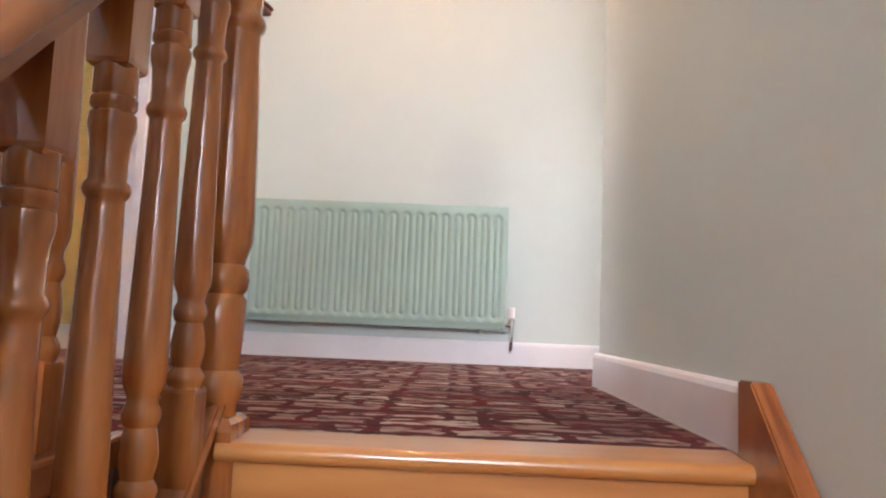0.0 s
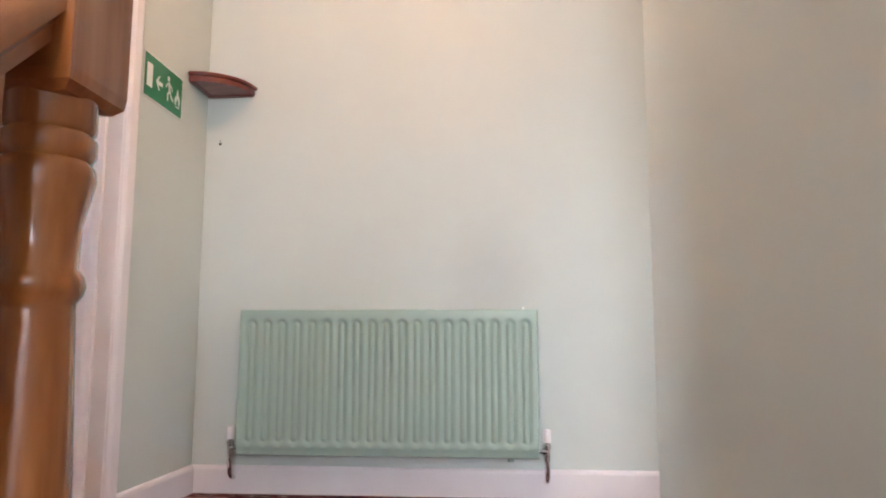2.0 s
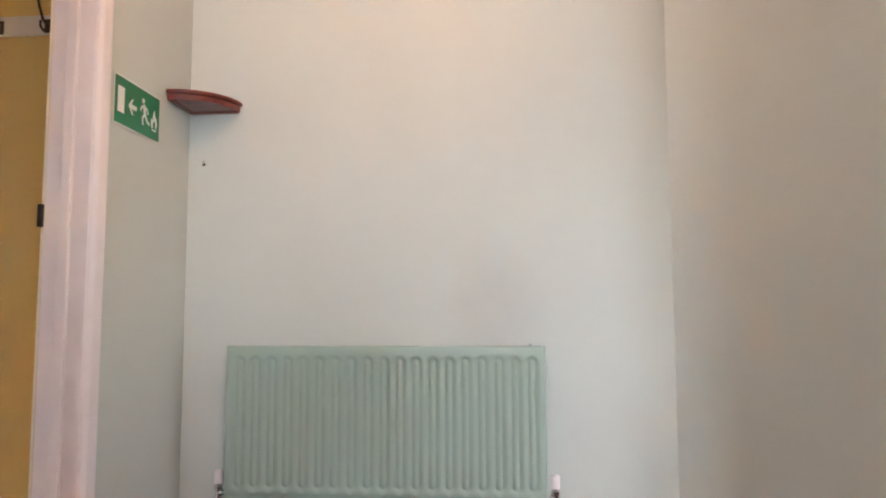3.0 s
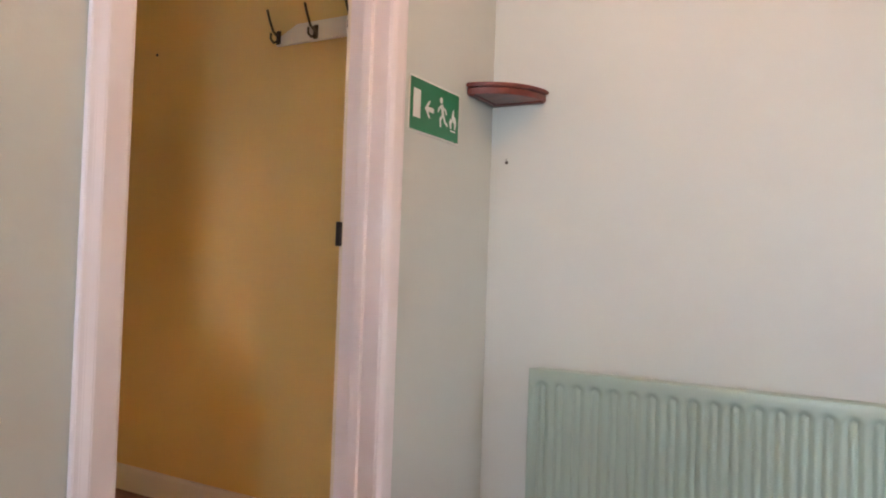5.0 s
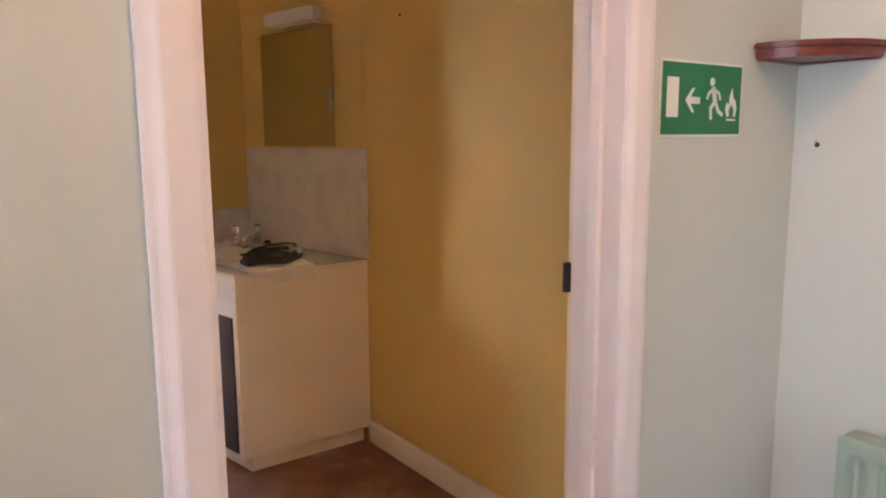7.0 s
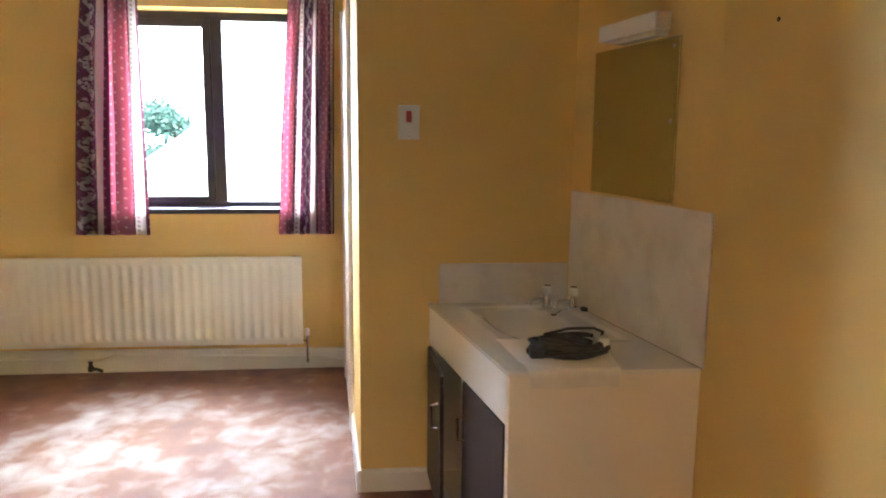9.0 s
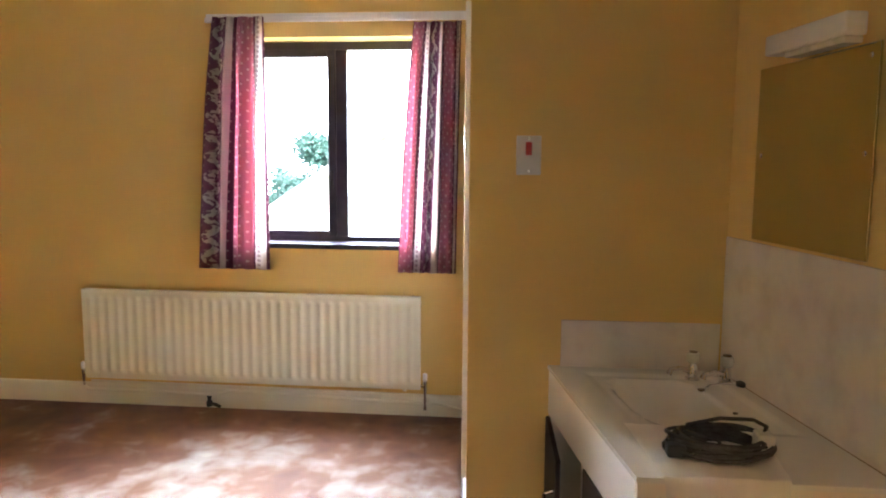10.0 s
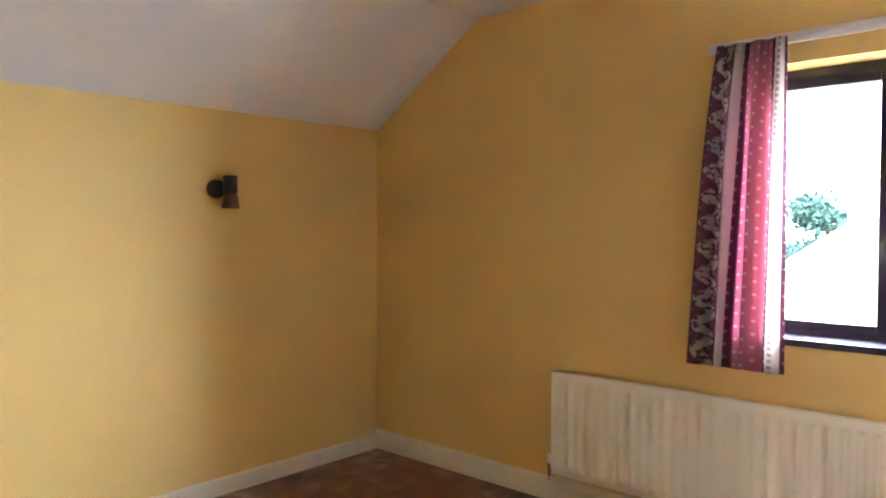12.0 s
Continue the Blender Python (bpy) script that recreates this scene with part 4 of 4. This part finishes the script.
# cabinet and top follow the slant of the alcove's back wall
for ob in list(unit.children) + list(top.children):
    if ob != d1:
        for v in ob.data.vertices:
            v.co.y += 0.1766 * (v.co.x + 2.75)
        for sub in ob.children:
            for v in sub.data.vertices:
                v.co.y += 0.1766 * (v.co.x + 2.75)
part("plug_hole", lathe([(0.022, 0), (0.022, 0.004), (0.012, 0.004)], 16, pose(-3.32, 3.05, UZ - 0.134)), chrome, top)
part("overflow", lathe([(0.008, 0), (0.008, 0.003)], 12, pose(-3.24, 3.21, UZ - 0.006)), dark_hole, top)
for x, y, dark in ((-3.575, 3.165, 0), (-3.535, 3.265, 1)):
    tap = thing("basin_tap", "chrome pillar tap with clear acrylic head", "tap", pose(x, y, UZ - 0.004), "basin taps")
    part("body", lathe([(0.024, 0), (0.024, 0.006), (0.016, 0.012), (0.015, 0.045), (0.011, 0.05), (0.009, 0.06)], 18), chrome, tap, smooth=True)
    part("spout", tube([(0, 0, 0.03), (0.012, -0.045, 0.040), (0.018, -0.075, 0.034), (0.019, -0.082, 0.020)], 0.010, 10), chrome, tap, smooth=True)
    part("head", lathe([(0.012, 0.056), (0.021, 0.062), (0.023, 0.075), (0.021, 0.090), (0.014, 0.094)], 8), clear_plastic, tap)
    part("cap", lathe([(0.014, 0.094), (0.015, 0.098), (0.004, 0.100)], 14), brass, tap)
chain = thing("plug_and_chain", "basin plug hanging on a bead chain", "plug")
part("plug", lathe([(0.014, 0), (0.019, 0.006), (0.019, 0.018), (0.006, 0.02)], 14, pose(-3.50, 3.305, UZ - 0.004)), black_metal, chain)
part("chain", tube([(-3.50, 3.30, UZ + 0.012), (-3.51, 3.24, UZ + 0.004), (-3.49, 3.20, UZ + 0.002), (-3.46, 3.17, UZ - 0.002)], 0.003, 6), chrome, chain)
part("ring", lathe([(0.010, 0), (0.013, 0.003), (0.010, 0.006)], 12, pose(-3.455, 3.165, UZ - 0.006)), brass, chain)

bk = thing("splashback", "pale marbled splashback panels behind the washbasin", "splashback")
bk.matrix_world = TURN
part("panel", soft_box((UX0 - 0.004, YM - 0.009, UZ - 0.002), (-2.742, YM - 0.001, 1.308), 0.002), splash, bk)
# brown strip painted for the dark gap between basin top and splashback
part("seal", soft_box((UX0 + 0.01, YM - 0.013, UZ + 0.0005), (-2.742, YM - 0.0092, UZ + 0.003), 0.0005), gap_brown, bk, "brown strip standing in for the dark gap")
ep = part("end_panel", soft_box((XP + 0.001, 2.728, UZ - 0.002), (XP + 0.010, wall_y(XP) - 0.010, 1.0), 0.002), splash, bk)
ep.matrix_basis = TURN.inverted()

mirror = thing("wall_mirror", "plain frameless rectangular mirror screwed above the basin", "mirror")
mirror.matrix_world = TURN
part("glass", soft_box((-3.51, YM - 0.011, 1.318), (-2.952, YM - 0.006, 1.845), 0.0015), mirror_mat, mirror)
part("backing", boxes(((-3.505, YM - 0.006, 1.322), (-2.960, YM - 0.0005, 1.844))), dark_hole, mirror)
for x, z in ((-3.48, 1.58), (-2.985, 1.58), (-2.985, 1.815)):
    part("screw", lathe([(0.007, 0), (0.005, 0.003)], 10, pose(x, YM - 0.011, z, 90, 0, 0)), chrome, mirror)
light = thing("mirror_light", "white strip light above the mirror, switched off", "light")
light.matrix_world = TURN
part("body", soft_box((-3.40, YM - 0.06, 1.868), (-3.02, YM - 0.001, 1.925), 0.006), plastic, light)
part("diffuser", soft_box((-3.30, YM - 0.055, 1.85), (-3.03, YM - 0.004, 1.8675), 0.004), clear_plastic, light)

sw = thing("pull_switch", "white wall plate with a red rocker switch", "switch", pose(XP, 2.60, 1.58))
part("plate", soft_box((0.001, -0.043, -0.068), (0.010, 0.043, 0.068), 0.004), plastic, sw)
part("rocker", soft_box((0.0105, -0.011, 0.0), (0.017, 0.011, 0.046), 0.003), red_plastic, sw, "red rocker switch")
for z in (-0.055, 0.058):
    part("screw", lathe([(0.004, 0), (0.003, 0.0015)], 8, pose(0.010, 0, z, 0, 90, 0)), chrome, sw)

# coiled cable lying on paper
rng = random.Random(4)
coil = thing("cable_coil", "coil of dark grey electric cable tied with tape", "cable", pose(-2.905, 3.07, UZ + 0.016))
pts = []
for k in range(320):
    a = k / 320 * 2 * math.pi * 12
    ring = k / 320 * 12
    r = 0.115 + 0.016 * math.sin(ring * 2.4) + 0.006 * math.sin(a * 1.7)
    pts.append((0.62 * r * math.cos(a) + 0.01 * math.sin(ring * 3), 0.98 * r * math.sin(a), 0.0085 * (ring % 5) + 0.006 * math.sin(a * 2 + ring)))
part("loop", tube(pts, 0.0052, 6), cable_rubber, coil, smooth=True)
part("loose_loop", tube([(0.03, 0.09, 0.035), (-0.02, 0.12, 0.055), (-0.06, 0.10, 0.058), (-0.07, 0.02, 0.055), (-0.04, -0.07, 0.045)], 0.005, 6), cable_rubber, coil, smooth=True)
part("tape", soft_box((-0.02, 0.085, 0.0), (0.035, 0.125, 0.05), 0.006), clear_plastic, coil)
part("plug_end", soft_box((0.02, -0.135, -0.006), (0.06, -0.09, 0.026), 0.006), black_metal, coil)

sheet = thing("paper_sheet", "crumpled white paper sheet under the cable, hanging over edge", "paper")
bm = bmesh.new()
nu, nv = 26, 22
gr = []
for j in range(nv + 1):
    row = []
    for i in range(nu + 1):
        s, t = i / nu, j / nv
        # along the worktop (t) and over its end (s)
        x, y = -3.09 + 0.40 * s, UY + 0.012 + 0.36 * t * (1 - 0.25 * s) + 0.05 * s
        z = UZ + 0.004 + 0.005 * noise.noise(Vector((x * 14, y * 14, 0))) + 0.003
        end = UX1 + 0.010
        if x > end:
            z -= (x - end) * 1.0
            x = end + 0.004 + 0.02 * (x - end)
        row.append(bm.verts.new((x, y, z)))
    gr.append(row)
for a, b in zip(gr, gr[1:]):
    for i in range(nu):
        bm.faces.new((a[i], a[i + 1], b[i + 1], b[i]))
part("sheet", bm, paper, sheet, smooth=True)

# ---- coat hooks ----
rack = thing("coat_rack", "white painted board with three dark double coat hooks", "coat rack")
part("board", prism([(-1.80, 1.772), (-1.79, 1.80), (-1.70, 1.842), (-1.30, 1.842), (-1.21, 1.80), (-1.20, 1.772)], "y", YM - 0.018, YM - 0.001, 0.002), cream_gloss, rack)
for x in (-1.785, -1.61, -1.435, -1.26):
    hk = part("hook", tube([(x, YM - 0.02, 1.80), (x, YM - 0.05, 1.815), (x, YM - 0.07, 1.85), (x, YM - 0.085, 1.885)], 0.0045, 8), bronze, rack, smooth=True)
    part("lower_hook", tube([(x, YM - 0.02, 1.79), (x, YM - 0.045, 1.775), (x, YM - 0.062, 1.785), (x, YM - 0.06, 1.805)], 0.0045, 8), bronze, hk, smooth=True)
    part("back_plate", soft_box((x - 0.011, YM - 0.023, 1.775), (x + 0.011, YM - 0.0185, 1.825), 0.003), bronze, hk)
hole = thing("wall_plug", "small dark wall plug remaining in yellow wall", "wall plug", pose(-2.474, YM, 1.819))
part("plug", lathe([(0.006, -0.001), (0.006, 0.0025)], 10, pose(0, 0, 0, 90, 0, 0)), dark_hole, hole)

# ---- sliding wardrobe door in the return wall ----
ang = math.degrees(math.atan2(2.395 - 2.285, XP - XW))
ward = thing("wardrobe_door", "white painted cupboard door set in the return wall", "cupboard door", pose(XP, 2.395, 0, 0, 0, 180 + ang))
part("leaf", soft_box((0.72, 0.001, 0.08), (1.50, 0.014, 2.20), 0.003), white_gloss, ward)
part("frame", soft_box((0.655, 0.001, 0.0), (0.717, 0.024, 2.25), 0.004), white_gloss, ward)
part("frame", soft_box((1.503, 0.001, 0.0), (1.565, 0.024, 2.25), 0.004), white_gloss, ward)
part("catch", soft_box((0.74, 0.014, 1.60), (0.755, 0.026, 1.68), 0.003), chrome, ward)

# ---- spotlight on the low wall ----
spot = thing("wall_spotlight", "small black and bronze wall spotlight pointing down", "spotlight", pose(-4.165, YK, 1.772) @ Matrix.Scale(1.32, 4))
part("base", lathe([(0.040, 0), (0.042, 0.012), (0.036, 0.035), (0.018, 0.045)], 22, pose(0, 0, 0, -90, 0, 0)), black_metal, spot, smooth=True)
part("arm", tube([(0, 0.04, 0), (0, 0.075, 0.0)], 0.012), black_metal, spot, smooth=True)
part("head", lathe([(0.022, 0.055), (0.030, 0.05), (0.031, -0.02), (0.026, -0.026)], 20, pose(-0.015, 0.10, 0, 0, 0, 0)), black_metal, spot, smooth=True)
part("shade", lathe([(0.026, -0.025), (0.032, -0.035), (0.037, -0.075), (0.037, -0.085), (0.033, -0.085), (0.03, -0.06)], 20, pose(-0.015, 0.10, 0)), bronze, spot, "bronze lower shade", True)

# ---- outside the window ----
structure("ground", boxes(((-900, -900, -3.2), (-5.75, 900, -3.0))), grass, "green garden ground below the house", "ground")
haze = bpy.data.materials.new("bright_overcast_sky")
haze.use_nodes = True
hb = haze.node_tree.nodes["Principled BSDF"]
hb.inputs["Base Color"].default_value, hb.inputs["Emission Color"].default_value, hb.inputs["Emission Strength"].default_value = (0, 0, 0, 1), (0.86, 0.95, 1, 1), 6.0
structure("backdrop", prism([(-70, -140), (-70, 160), (-71, 160), (-71, -140)], "z", -3.0, 75), haze, "bright overcast sky beyond the gardens", "sky")
house = thing("neighbour_house", "pale rendered gabled house with a chimney across the gardens", "house")
part("wall", prism([(-6.2, -3), (-6.2, -1.9), (-0.2, 2.1), (5.8, -1.9), (5.8, -3)], "x", -24.0, -16.6), render_white, house)
for s in (-1, 1):
    part("roof", prism([(-0.2, 2.12), (-0.2 + s * 6.5, -2.2), (-0.2 + s * 6.5, -2.02), (-0.2, 2.32)], "x", -24.3, -16.3), roof_tile, house)
ch = part("chimney", soft_box((-17.6, -1.35, 0.6), (-16.9, -0.55, 2.6), 0.01), render_white, house)
part("cap", soft_box((-17.68, -1.43, 2.6), (-16.82, -0.47, 2.75), 0.01), render_white, ch)


def tree(x, y, z, h, crown, seed):
    """A tapered trunk with limbs and a crown of many small leaf clumps."""
    rg = random.Random(seed)
    ob = thing("garden_tree", "leafy green garden tree beyond the neighbouring roof", "tree", pose(x, y, z), "garden trees")
    bm = bmesh.new()
    lathe([(0.22, 0), (0.16, h * 0.3), (0.10, h * 0.6), (0.03, h * 0.9)], 9, bm=bm)
    tips = []
    for k in range(16):
        a, b = rg.uniform(0, 6.28), rg.uniform(0.35, 0.85)
        p = Vector((0, 0, h * b))
        q = p + Vector((math.cos(a), math.sin(a), rg.uniform(0.2, 0.9))) * crown * rg.uniform(0.5, 0.95) * (1.15 - b * 0.6)
        tube([p, p.lerp(q, 0.5) + Vector((0, 0, 0.1)), q], 0.035, 5, bm)
        tips += [q, p.lerp(q, 0.6)]
    part("trunk", bm, bark, ob, smooth=True)
    verts, faces = [], []
    for t in tips:
        for _ in range(260):
            c = t + Vector((rg.gauss(0, 1), rg.gauss(0, 1), rg.gauss(0, 0.8))) * crown * 0.2
            u = Vector((rg.gauss(0, 1), rg.gauss(0, 1), rg.gauss(0, 1))).normalized() * 0.09
            w = u.cross(Vector((rg.gauss(0, 1), rg.gauss(0, 1), rg.gauss(0, 1)))).normalized() * 0.06
            n = len(verts)
            verts += [tuple(c - u), tuple(c + w), tuple(c + u), tuple(c - w)]
            faces.append((n, n + 1, n + 2, n + 3))
    me = bpy.data.meshes.new("crown")
    me.from_pydata(verts, [], faces)
    me.materials.append(leaf)
    cr = new("crown", me)
    cr.parent = ob


tree(-28, -4.5, -3, 5.7, 1.5, 3)
tree(-31, -7.0, -3, 4.4, 1.5, 7)
